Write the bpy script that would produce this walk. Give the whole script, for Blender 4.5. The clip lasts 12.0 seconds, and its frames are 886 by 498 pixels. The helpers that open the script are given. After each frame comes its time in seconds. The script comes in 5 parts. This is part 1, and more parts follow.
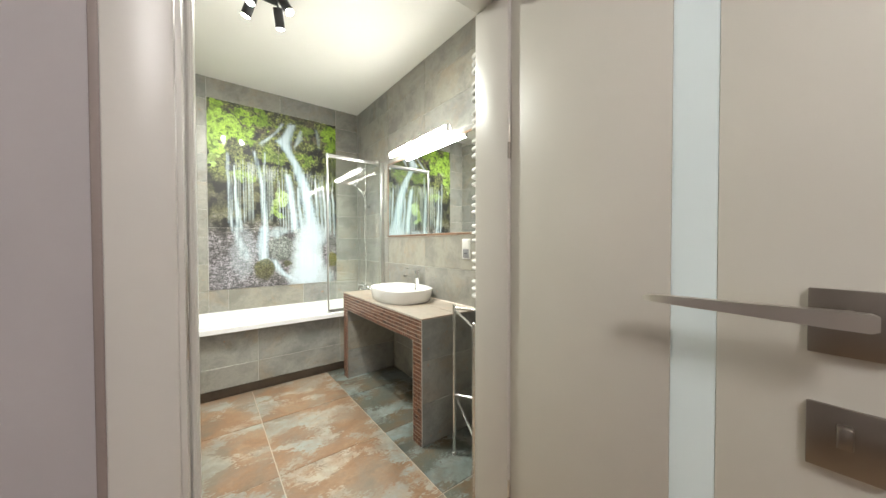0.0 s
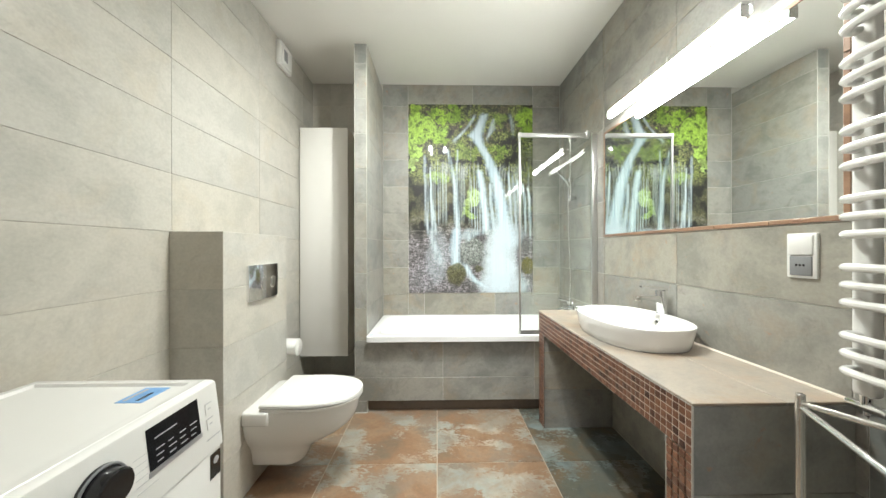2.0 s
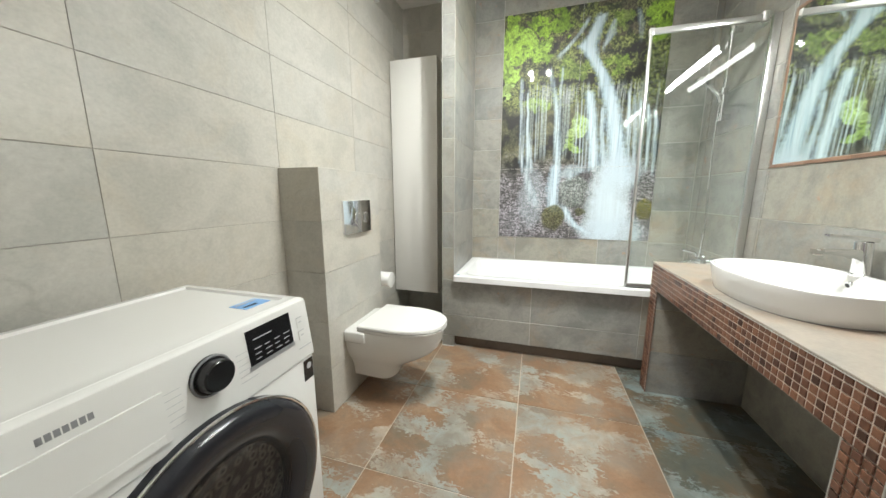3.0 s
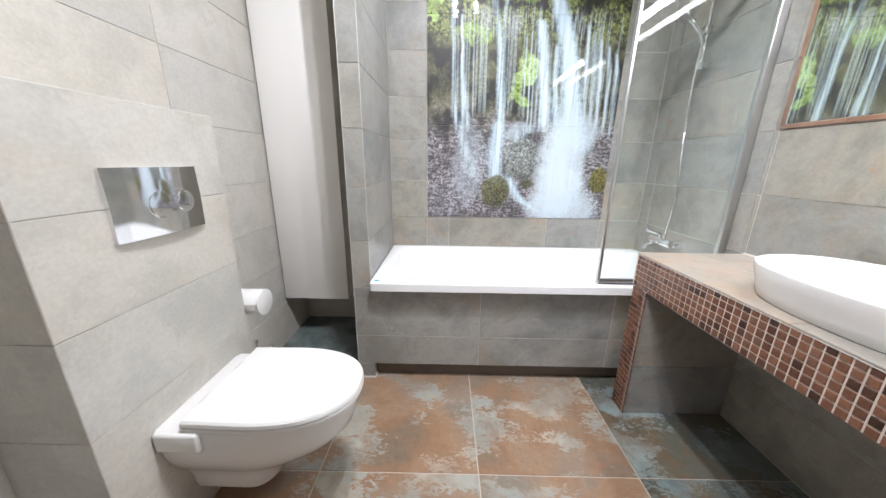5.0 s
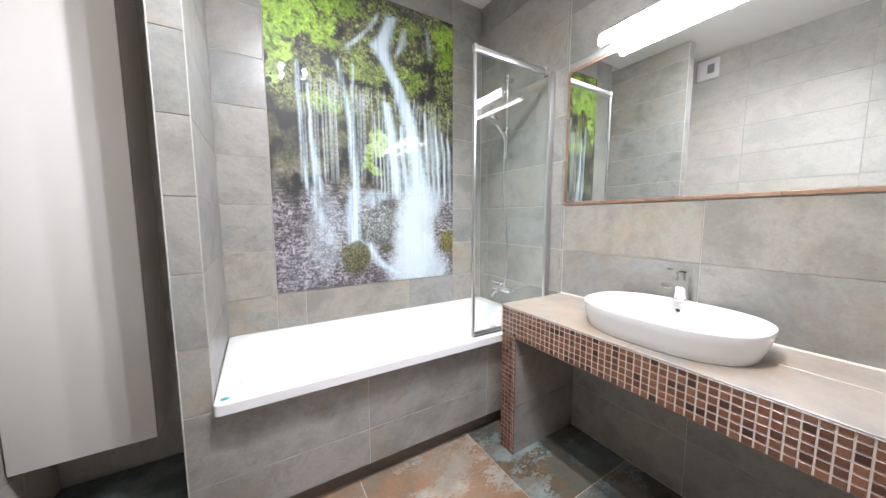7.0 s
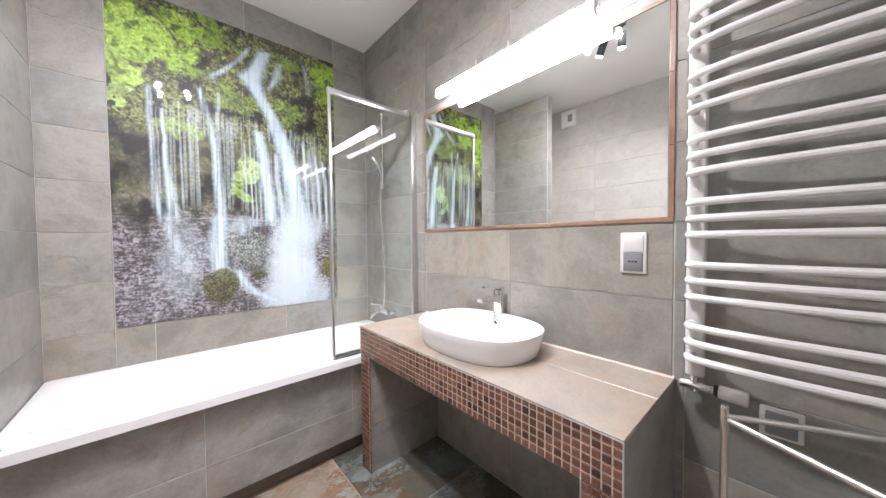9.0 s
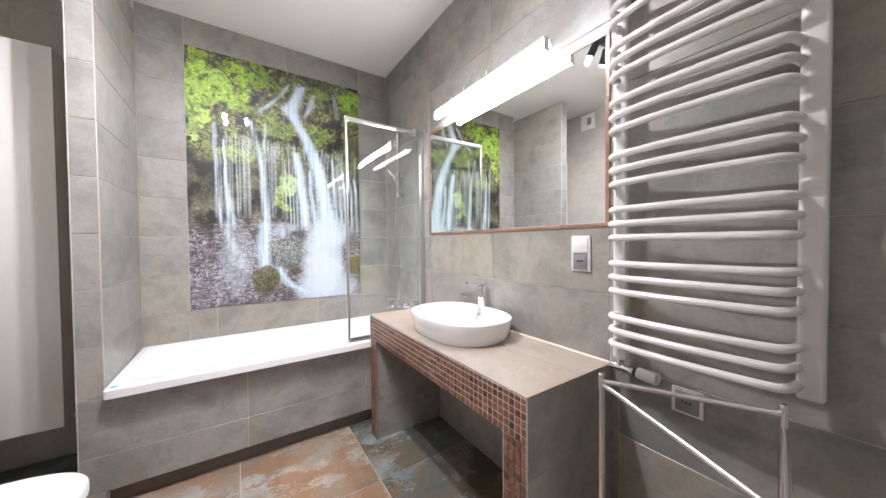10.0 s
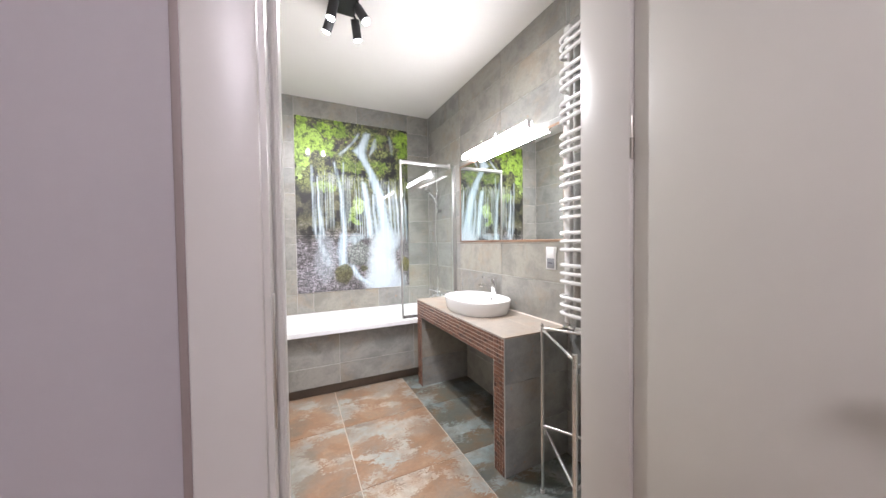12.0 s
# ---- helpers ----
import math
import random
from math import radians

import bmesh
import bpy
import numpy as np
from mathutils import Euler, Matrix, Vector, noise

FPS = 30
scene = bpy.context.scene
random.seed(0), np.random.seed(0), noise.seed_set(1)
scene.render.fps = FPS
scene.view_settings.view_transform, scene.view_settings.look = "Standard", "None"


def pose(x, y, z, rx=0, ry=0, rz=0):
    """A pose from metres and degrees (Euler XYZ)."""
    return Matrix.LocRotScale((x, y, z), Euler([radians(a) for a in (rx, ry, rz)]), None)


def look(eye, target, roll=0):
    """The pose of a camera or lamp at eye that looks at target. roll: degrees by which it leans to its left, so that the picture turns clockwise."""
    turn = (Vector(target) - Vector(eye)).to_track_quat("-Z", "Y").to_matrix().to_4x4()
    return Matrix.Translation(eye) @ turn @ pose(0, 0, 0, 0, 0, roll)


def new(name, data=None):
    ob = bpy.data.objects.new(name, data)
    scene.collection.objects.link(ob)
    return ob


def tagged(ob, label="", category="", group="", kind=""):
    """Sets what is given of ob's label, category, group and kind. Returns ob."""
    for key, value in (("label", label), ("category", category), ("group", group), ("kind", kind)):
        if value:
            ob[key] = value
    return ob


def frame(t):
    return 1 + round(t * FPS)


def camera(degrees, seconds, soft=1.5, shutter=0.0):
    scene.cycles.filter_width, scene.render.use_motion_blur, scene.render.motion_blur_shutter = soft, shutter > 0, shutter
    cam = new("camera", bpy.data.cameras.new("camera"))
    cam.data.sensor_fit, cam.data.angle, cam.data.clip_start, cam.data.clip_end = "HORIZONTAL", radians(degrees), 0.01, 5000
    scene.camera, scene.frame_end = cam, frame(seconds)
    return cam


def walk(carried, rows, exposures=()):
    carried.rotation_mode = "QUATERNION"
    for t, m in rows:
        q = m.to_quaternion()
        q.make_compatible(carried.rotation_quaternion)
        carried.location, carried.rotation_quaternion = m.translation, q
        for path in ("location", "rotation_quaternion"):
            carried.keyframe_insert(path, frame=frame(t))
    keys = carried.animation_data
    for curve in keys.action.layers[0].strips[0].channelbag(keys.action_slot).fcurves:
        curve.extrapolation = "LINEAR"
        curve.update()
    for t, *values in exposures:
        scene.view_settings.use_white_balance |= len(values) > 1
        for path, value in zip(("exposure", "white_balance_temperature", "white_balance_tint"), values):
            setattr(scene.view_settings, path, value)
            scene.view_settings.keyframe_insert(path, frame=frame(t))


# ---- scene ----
cam = camera(110.3, 12.0)
PATH = [
    (0, (0.096, 0.044, 1.197), (1.318, 1.627, 1.162), -0.1),
    (0.5, (0.216, 0.252, 1.18), (1.247, 1.966, 1.161), -0.4),
    (1, (0.266, 0.42, 1.188), (1.062, 2.255, 1.173), -0.3),
    (1.5, (0.317, 0.576, 1.198), (0.783, 2.521, 1.181), -0.1),
    (2, (0.388, 0.7, 1.183), (0.427, 2.7, 1.181), -0.1),
    (2.5, (0.407, 0.757, 1.147), (0.013, 2.712, 0.998), 0.3),
    (2.7, (0.428, 0.774, 1.137), (-0.13, 2.68, 0.902), 0.3),
    (4.3, (0.393, 1.224, 1.122), (-0.114, 3.076, 0.568), 0.6),
    (4.5, (0.378, 1.302, 1.114), (-0.016, 3.188, 0.578), 0.6),
    (5, (0.253, 1.515, 1.122), (0.232, 3.44, 0.583), 0.7),
    (5.5, (0.161, 1.629, 1.134), (0.494, 3.533, 0.623), 0.4),
    (6, (0.079, 1.663, 1.134), (0.703, 3.517, 0.714), 0.3),
    (6.5, (0.049, 1.664, 1.166), (0.872, 3.459, 0.849), 0.0),
    (7, (0.048, 1.654, 1.19), (1.069, 3.362, 0.991), -0.1),
    (7.5, (0.085, 1.638, 1.2), (1.288, 3.231, 1.076), -0.4),
    (7.7, (0.1, 1.615, 1.206), (1.366, 3.16, 1.09), -0.4),
    (9.3, (0.39, 1.188, 1.211), (1.716, 2.684, 1.163), -0.6),
    (9.5, (0.41, 1.115, 1.212), (1.683, 2.657, 1.169), -0.6),
    (10, (0.403, 0.929, 1.207), (1.506, 2.597, 1.166), -0.5),
    (10.5, (0.383, 0.75, 1.203), (1.282, 2.536, 1.163), -0.3),
    (11, (0.303, 0.574, 1.24), (1.081, 2.416, 1.19), -1.2),
    (11.5, (0.195, 0.404, 1.262), (0.958, 2.252, 1.208), -1.4),
    (12, (0.1, 0.214, 1.27), (0.969, 2.015, 1.223), -0.7),
]
EXPOSURES = [(0.0, 0.75, 6500, 2), (1.5, 0.75, 6420, 2), (2.0, 0.65, 6280, 2), (2.5, 0.5, 6280, 2), (4.5, 0.5, 5850, 12), (7.0, 0.6, 5850, 14), (9.5, 0.54, 6030, 19), (10.5, 0.6, 6020, 18), (12.0, 0.75, 6020, 16)]
walk(cam, [(t, look(eye, target, roll)) for t, eye, target, roll in PATH], EXPOSURES)

# ---- light and sky ----
world = bpy.data.worlds.new("world")
scene.world = world
world.use_nodes = True
world.node_tree.nodes["Background"].inputs[0].default_value = (0.05, 0.05, 0.055, 1)
world.node_tree.nodes["Background"].inputs[1].default_value = 0.2

BAR_POWER = 84.0
SPOT_POWER = 45.0
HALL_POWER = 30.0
LIGHT_COLOUR = (1.0, 0.97, 0.92)


# ---- materials ----
def mat(name, base=(0.8, 0.8, 0.8), rough=0.5, metal=0.0):
    m = bpy.data.materials.new(name)
    m.use_nodes = True
    p = m.node_tree.nodes["Principled BSDF"]
    p.inputs["Base Color"].default_value = (*base, 1)
    p.inputs["Roughness"].default_value = rough
    p.inputs["Metallic"].default_value = metal
    return m


class Nodes:
    """Short hand to wire a node tree."""

    def __init__(self, m):
        self.t = m.node_tree
        self.p = self.t.nodes["Principled BSDF"]

    def add(self, kind, **values):
        n = self.t.nodes.new(kind)
        for k, v in values.items():
            n.inputs[k.replace("_", " ")].default_value = v
        return n

    def link(self, a, b):
        self.t.links.new(a, b)

    def coords(self, spread=40.0):
        tc, oi = self.add("ShaderNodeTexCoord"), self.add("ShaderNodeObjectInfo")
        mul = self.add("ShaderNodeVectorMath")
        mul.operation = "SCALE"
        comb = self.add("ShaderNodeCombineXYZ")
        for i, f in enumerate((1.0, 7.3, 3.1)):
            k = self.add("ShaderNodeMath")
            k.operation = "MULTIPLY"
            k.inputs[1].default_value = f * spread
            self.link(oi.outputs["Random"], k.inputs[0])
            self.link(k.outputs[0], comb.inputs[i])
        add = self.add("ShaderNodeVectorMath")
        add.operation = "ADD"
        self.link(tc.outputs["Object"], add.inputs[0])
        self.link(comb.outputs[0], add.inputs[1])
        self.random = oi.outputs["Random"]
        return add.outputs[0]

    def noise(self, vec, scale, detail=5.0, rough=0.55, distort=0.0):
        n = self.add("ShaderNodeTexNoise", Scale=scale, Detail=detail, Roughness=rough, Distortion=distort)
        self.link(vec, n.inputs["Vector"])
        return n.outputs["Fac"]

    def ramp(self, fac, stops):
        r = self.add("ShaderNodeValToRGB")
        e = r.color_ramp.elements
        while len(e) < len(stops):
            e.new(0.5)
        for el, (pos, col) in zip(e, stops):
            el.position = pos
            el.color = (*col, 1) if len(col) == 3 else (col[0], col[0], col[0], 1)
        self.link(fac, r.inputs[0])
        return r.outputs[0]

    def mix(self, fac, a, b, kind="MIX"):
        n = self.t.nodes.new("ShaderNodeMix")
        n.data_type, n.blend_type = "RGBA", kind
        for socket, v in ((n.inputs[0], fac), (n.inputs[6], a), (n.inputs[7], b)):
            if isinstance(v, (int, float)):
                socket.default_value = v
            elif isinstance(v, tuple):
                socket.default_value = (*v, 1)
            else:
                self.link(v, socket)
        return n.outputs[2]

    def base(self, col):
        self.link(col, self.p.inputs["Base Color"])

    def rough(self, fac, lo, hi):
        r = self.add("ShaderNodeMapRange")
        r.inputs["To Min"].default_value, r.inputs["To Max"].default_value = lo, hi
        self.link(fac, r.inputs["Value"])
        self.link(r.outputs[0], self.p.inputs["Roughness"])

    def bump(self, fac, strength=0.2, distance=0.002):
        b = self.add("ShaderNodeBump", Strength=strength, Distance=distance)
        self.link(fac, b.inputs["Height"])
        self.link(b.outputs[0], self.p.inputs["Normal"])


def stone_tile(name, light, mid, ochre, dark, warm, lo=0.24, hi=0.42, spread=0.10, spots=0.0):
    m = mat(name)
    n = Nodes(m)
    v = n.coords()
    big = n.noise(v, 2.6, 10, 0.68, 0.25)
    col = n.ramp(big, [(0.39, mid), (0.51, light), (0.63, mid)])
    och = n.ramp(n.noise(v, 4.3, 5, 0.62, 0.6), [(0.52, (0.0,)), (0.68, (warm,))])
    col = n.mix(och, col, ochre)
    smudge = n.ramp(n.noise(v, 9.0, 6, 0.65, 1.0), [(0.60, (0.0,)), (0.74, (0.5,))])
    col = n.mix(smudge, col, dark)
    rust = n.ramp(n.noise(v, 15.0, 5, 0.6, 0.3), [(0.66, (0.0,)), (0.76, (warm * 0.8,))])
    col = n.mix(rust, col, ochre)
    if spots:
        salmon = n.ramp(n.noise(v, 19.0, 3, 0.5, 0.4), [(0.69, (0.0,)), (0.76, (spots,))])
        col = n.mix(salmon, col, (0.47, 0.235, 0.145))
    fine = n.noise(v, 90, 4, 0.6)
    col = n.mix(0.14, col, n.ramp(fine, [(0.3, (0.25,)), (0.7, (0.75,))]), "OVERLAY")
    tone = n.ramp(n.random, [(0.0, (1 - spread * 1.4, 1 - spread * 1.15, 1 - spread * 0.95)), (0.4, (1 - spread * 0.6, 1 - spread * 0.5, 1 - spread * 0.45)), (0.75, (1 - spread * 0.4, 1 - spread * 0.5, 1 - spread * 0.7)), (1.0, (1.0, 1 - spread * 0.25, 1 - spread * 0.9))])
    col = n.mix(1.0, col, tone, "MULTIPLY")
    n.base(col)
    n.rough(n.noise(v, 14, 4), lo, hi)
    n.bump(n.noise(v, 30, 5, 0.6), 0.12, 0.0012)
    return m


M_GREY = stone_tile("grey_concrete_tile", (0.345, 0.332, 0.304), (0.240, 0.237, 0.220), (0.37, 0.28, 0.19), (0.145, 0.122, 0.100), 0.42, spread=0.11, spots=0.5)
M_CREAM = stone_tile("cream_concrete_tile", (0.54, 0.515, 0.468), (0.455, 0.44, 0.40), (0.51, 0.45, 0.36), (0.37, 0.345, 0.305), 0.36, spread=0.05)
M_TOP = stone_tile("vanity_top_tile", (0.36, 0.305, 0.25), (0.275, 0.25, 0.215), (0.37, 0.255, 0.165), (0.21, 0.17, 0.13), 0.7)
M_GROUT = mat("light_grout", (0.56, 0.54, 0.50), 0.85)
M_GROUT_D = mat("grey_grout", (0.41, 0.38, 0.335), 0.85)
M_GROUT_F = mat("floor_grout", (0.45, 0.39, 0.32), 0.85)


def slate_floor(name, tones, crust_cols, cover):
    """Rust-coloured slate with a ragged pale mineral crust over part of it."""
    m = mat(name)
    n = Nodes(m)
    v = n.coords()
    stretch = n.add("ShaderNodeMapping")
    stretch.inputs["Rotation"].default_value = (0, 0, 0.35)
    stretch.inputs["Scale"].default_value = (1.0, 1.7, 1.0)
    n.link(v, stretch.inputs["Vector"])
    sv = stretch.outputs[0]
    a, b, c, d = tones
    base = n.ramp(n.noise(v, 3.2, 6, 0.6, 0.4), [(0.34, a), (0.46, b), (0.56, c), (0.68, d)])
    rust = n.ramp(n.noise(sv, 6.0, 5, 0.6, 0.8), [(0.50, (0.0,)), (0.68, (0.5,))])
    base = n.mix(rust, base, b)
    grain = n.noise(v, 46, 9, 0.72, 0.2)
    base = n.mix(0.25, base, n.ramp(grain, [(0.32, (0.25,)), (0.68, (0.75,))]), "OVERLAY")
    # solid patches whose rims break up into small worm-like islands
    large = n.noise(sv, 3.4, 3, 0.45, 0.4)
    worms = n.noise(sv, 27, 4, 0.55, 1.4)
    fine = n.noise(v, 60, 6, 0.7, 0.4)
    field = n.mix(0.10, n.mix(0.33, large, worms), fine)
    crust = n.ramp(field, [(cover, (0.0,)), (cover + 0.03, (0.9,))])
    thin = n.ramp(n.noise(v, 8.0, 7, 0.7, 0.5), [(0.40, (0.35,)), (0.58, (1.0,))])
    crust = n.mix(1.0, crust, thin, "MULTIPLY")
    pale = n.ramp(n.noise(v, 3.0, 4, 0.6), [(0.42, crust_cols[0]), (0.53, crust_cols[1]), (0.64, crust_cols[2])])
    col = n.mix(crust, base, pale)
    film = n.ramp(n.noise(v, 3.4, 7, 0.66, 0.5), [(0.47, (0.0,)), (0.64, (0.5,))])
    col = n.mix(film, col, n.mix(0.25, d, crust_cols[0]))
    flecks = n.ramp(n.noise(v, 85, 6, 0.75), [(0.63, (0.0,)), (0.72, (0.4,))])
    col = n.mix(flecks, col, (0.10, 0.07, 0.05))
    n.base(col)
    n.rough(grain, 0.20, 0.46)
    n.bump(n.mix(0.5, crust, grain), 0.4, 0.002)
    return m


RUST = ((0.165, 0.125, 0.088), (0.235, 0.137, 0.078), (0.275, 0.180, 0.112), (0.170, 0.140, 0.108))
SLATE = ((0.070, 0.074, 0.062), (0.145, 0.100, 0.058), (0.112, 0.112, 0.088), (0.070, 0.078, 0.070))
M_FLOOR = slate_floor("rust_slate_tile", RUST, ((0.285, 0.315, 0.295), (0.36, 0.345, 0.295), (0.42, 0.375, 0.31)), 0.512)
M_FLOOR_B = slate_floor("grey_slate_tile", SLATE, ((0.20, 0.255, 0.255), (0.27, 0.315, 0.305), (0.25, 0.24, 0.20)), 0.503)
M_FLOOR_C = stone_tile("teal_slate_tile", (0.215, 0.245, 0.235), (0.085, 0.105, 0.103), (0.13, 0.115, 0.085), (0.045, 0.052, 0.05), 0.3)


def speckled(name, base, rough, amount=0.06, scale=35, bump=0.06):
    m = mat(name, base, rough)
    n = Nodes(m)
    v = n.add("ShaderNodeTexCoord").outputs["Object"]
    a = n.noise(v, scale, 5)
    b = n.noise(v, 1.7, 3)
    dim = tuple(c * (1 - amount) for c in base)
    col = n.mix(n.ramp(b, [(0.3, (0.0,)), (0.7, (1.0,))]), base, dim)
    n.base(col)
    n.rough(a, rough * 0.85, min(1.0, rough * 1.15))
    n.bump(a, bump, 0.001)
    return m


M_CEIL = speckled("ceiling_paint", (0.87, 0.85, 0.815), 0.8, 0.03, 60, 0.1)
M_HALLW = speckled("hall_wall_paint", (0.43, 0.40, 0.40), 0.8, 0.06, 90, 0.15)
M_HALLF = speckled("hall_floor_boards", (0.32, 0.22, 0.14), 0.5, 0.2, 12, 0.1)
M_DOOR = speckled("door_laminate", (0.60, 0.575, 0.515), 0.44, 0.04, 220, 0.05)
M_FRAME = speckled("door_frame_laminate", (0.60, 0.575, 0.53), 0.36, 0.04, 220, 0.05)
M_CASING_SHADOW = mat("brown_casing_shadow", (0.27, 0.22, 0.20), 0.6)
M_PORC = mat("white_porcelain", (0.74, 0.73, 0.71), 0.09)
M_ACRYL = mat("white_acrylic", (0.80, 0.80, 0.80), 0.14)
M_ENAMEL = mat("white_enamel", (0.70, 0.69, 0.67), 0.22)
M_CABD = speckled("cabinet_gloss_white", (0.87, 0.85, 0.82), 0.25, 0.03, 150, 0.03)
M_CABS = speckled("cabinet_side_beige", (0.84, 0.80, 0.74), 0.35, 0.05, 60, 0.05)
M_CHROME = mat("chrome", (0.82, 0.82, 0.83), 0.07, 1.0)
M_STEEL = mat("brushed_steel", (0.72, 0.69, 0.63), 0.3, 1.0)
M_ALU = mat("satin_aluminium", (0.80, 0.79, 0.77), 0.25, 1.0)
M_ALU2 = mat("polished_aluminium", (0.62, 0.62, 0.61), 0.3, 1.0)
M_RAIL = mat("dark_aluminium", (0.33, 0.32, 0.31), 0.3, 1.0)
M_BRONZE = mat("dark_satin_nickel", (0.34, 0.31, 0.27), 0.3, 1.0)
M_BLACK = mat("black_metal", (0.02, 0.02, 0.022), 0.4)
M_RUBBER = mat("black_rubber", (0.015, 0.015, 0.016), 0.55)
M_PLAST = mat("white_plastic", (0.72, 0.71, 0.69), 0.28)
M_GREYP = mat("grey_plastic", (0.22, 0.22, 0.23), 0.4)
M_SILVER = mat("silver_plastic", (0.45, 0.45, 0.46), 0.3, 0.6)
M_DOORRING = mat("dark_door_plastic", (0.020, 0.021, 0.026), 0.2)
M_DISPLAY = mat("display_black", (0.012, 0.012, 0.014), 0.08)
M_INK = mat("grey_print", (0.42, 0.42, 0.43), 0.5)
M_BLUE = mat("blue_sticker", (0.16, 0.34, 0.62), 0.4)
M_TEAL = mat("teal_sticker", (0.03, 0.33, 0.40), 0.4)
M_PAPER = mat("toilet_paper", (0.84, 0.83, 0.81), 0.95)
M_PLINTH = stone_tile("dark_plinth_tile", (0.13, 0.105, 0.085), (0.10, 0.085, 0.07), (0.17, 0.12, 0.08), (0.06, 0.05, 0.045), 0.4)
M_MIRROR = mat("mirror_silver", (0.90, 0.92, 0.91), 0.015, 1.0)


def glass_material(name, tint, rough=0.0):
    m = mat(name, tint, rough)
    p = m.node_tree.nodes["Principled BSDF"]
    p.inputs["Transmission Weight"].default_value = 1.0
    p.inputs["IOR"].default_value = 1.45
    return m


M_GLASS = glass_material("clear_glass", (0.93, 0.98, 0.96))
M_FROST = glass_material("frosted_glass", (0.82, 0.93, 0.95), 0.4)
M_FROST.node_tree.nodes["Principled BSDF"].inputs["Transmission Weight"].default_value = 0.06
M_DRUM = mat("embossed_drum_steel", (0.3, 0.27, 0.23), 0.5, 0.4)
nd = Nodes(M_DRUM)
cells = nd.add("ShaderNodeTexVoronoi", Scale=46.0)
nd.link(nd.add("ShaderNodeTexCoord").outputs["Object"], cells.inputs["Vector"])
nd.base(nd.ramp(cells.outputs["Distance"], [(0.12, (0.02, 0.018, 0.015)), (0.35, (0.20, 0.18, 0.15)), (0.6, (0.06, 0.054, 0.045))]))
nd.bump(cells.outputs["Distance"], 0.8, 0.004)
M_PORTHOLE = mat("dark_porthole_glass", (0.015, 0.015, 0.017), 0.05)
M_PORTHOLE.node_tree.nodes["Principled BSDF"].inputs["Alpha"].default_value = 0.55


def emitter(name, colour, strength):
    m = mat(name, (0.8, 0.8, 0.8), 0.4)
    p = m.node_tree.nodes["Principled BSDF"]
    p.inputs["Emission Color"].default_value = (*colour, 1)
    p.inputs["Emission Strength"].default_value = strength
    return m


M_BAR = emitter("lit_tube", (1.0, 0.975, 0.93), BAR_POWER)
M_BULB = emitter("lit_bulb", (1.0, 0.95, 0.88), 60.0)
M_HALLB = emitter("hall_fill_shade", (1.0, 0.93, 0.95), HALL_POWER)


def mosaic_material(name, by_island):
    m = mat(name, (0.2, 0.1, 0.06), 0.3)
    n = Nodes(m)
    v = n.coords(9.0)
    if by_island:
        rnd = n.add("ShaderNodeNewGeometry").outputs["Random Per Island"]
    else:
        rnd = n.random
    col = n.ramp(rnd, [(0.0, (0.05, 0.024, 0.018)), (0.15, (0.115, 0.052, 0.034)), (0.5, (0.172, 0.078, 0.046)), (0.8, (0.225, 0.108, 0.064)), (1.0, (0.155, 0.08, 0.054))])
    grain = n.noise(v, 130, 4)
    n.base(n.mix(0.3, col, n.ramp(grain, [(0.3, (0.25,)), (0.7, (0.8,))]), "OVERLAY"))
    n.rough(grain, 0.22, 0.4)
    return m


M_MOSAIC = mosaic_material("brown_mosaic", False)
M_MOSAIC_J = mosaic_material("brown_mosaic_joined", True)
M_BORDER = stone_tile("copper_brown_border", (0.30, 0.185, 0.125), (0.20, 0.115, 0.075), (0.36, 0.22, 0.14), (0.10, 0.06, 0.045), 0.7)
M_MGROUT = mat("mosaic_grout", (0.64, 0.56, 0.49), 0.85)


# ---- mesh helpers ----
def finish(name, bm, material, parent=None, label="", smooth=True):
    me = bpy.data.meshes.new(name)
    bm.normal_update()
    bm.to_mesh(me)
    bm.free()
    me.materials.append(material)
    if smooth:
        me.polygons.foreach_set("use_smooth", [True] * len(me.polygons))
        me.set_sharp_from_angle(angle=radians(35))
    ob = new(name, me)
    if parent is not None:
        ob.parent = parent
    if label:
        ob["label"] = label
    return ob


def part(name, bm, material, parent, label=""):
    return finish(name, bm, material, parent, label)


def thing(name, at, label, category, group=""):
    ob = new(name)
    ob.empty_display_size = 0.05
    ob.matrix_basis = pose(*at)
    return tagged(ob, label, category, group)


def block(lo, hi, bevel=0.0, segments=2, bm=None):
    bm = bm or bmesh.new()
    lo, hi = Vector(lo), Vector(hi)
    m = Matrix.LocRotScale((lo + hi) / 2, None, hi - lo)
    made = bmesh.ops.create_cube(bm, size=1, matrix=m)
    if bevel:
        edges = {e for v in made["verts"] for e in v.link_edges}
        bmesh.ops.bevel(bm, geom=list(edges), offset=bevel, segments=segments, affect="EDGES", profile=0.5)
    return bm


def cylinder(a, b, r, r2=None, sides=20, bevel=0.0, bm=None):
    bm = bm or bmesh.new()
    a, b = Vector(a), Vector(b)
    turn = (b - a).to_track_quat("Z", "Y").to_matrix().to_4x4()
    made = bmesh.ops.create_cone(bm, cap_ends=True, segments=sides, radius1=r, radius2=r if r2 is None else r2, depth=(b - a).length, matrix=Matrix.Translation((a + b) / 2) @ turn)
    if bevel:
        rims = {e for v in made["verts"] for e in v.link_edges if any(len(f.verts) > 4 for f in e.link_faces)}
        bmesh.ops.bevel(bm, geom=list(rims), offset=bevel, segments=2, affect="EDGES", profile=0.5)
    return bm


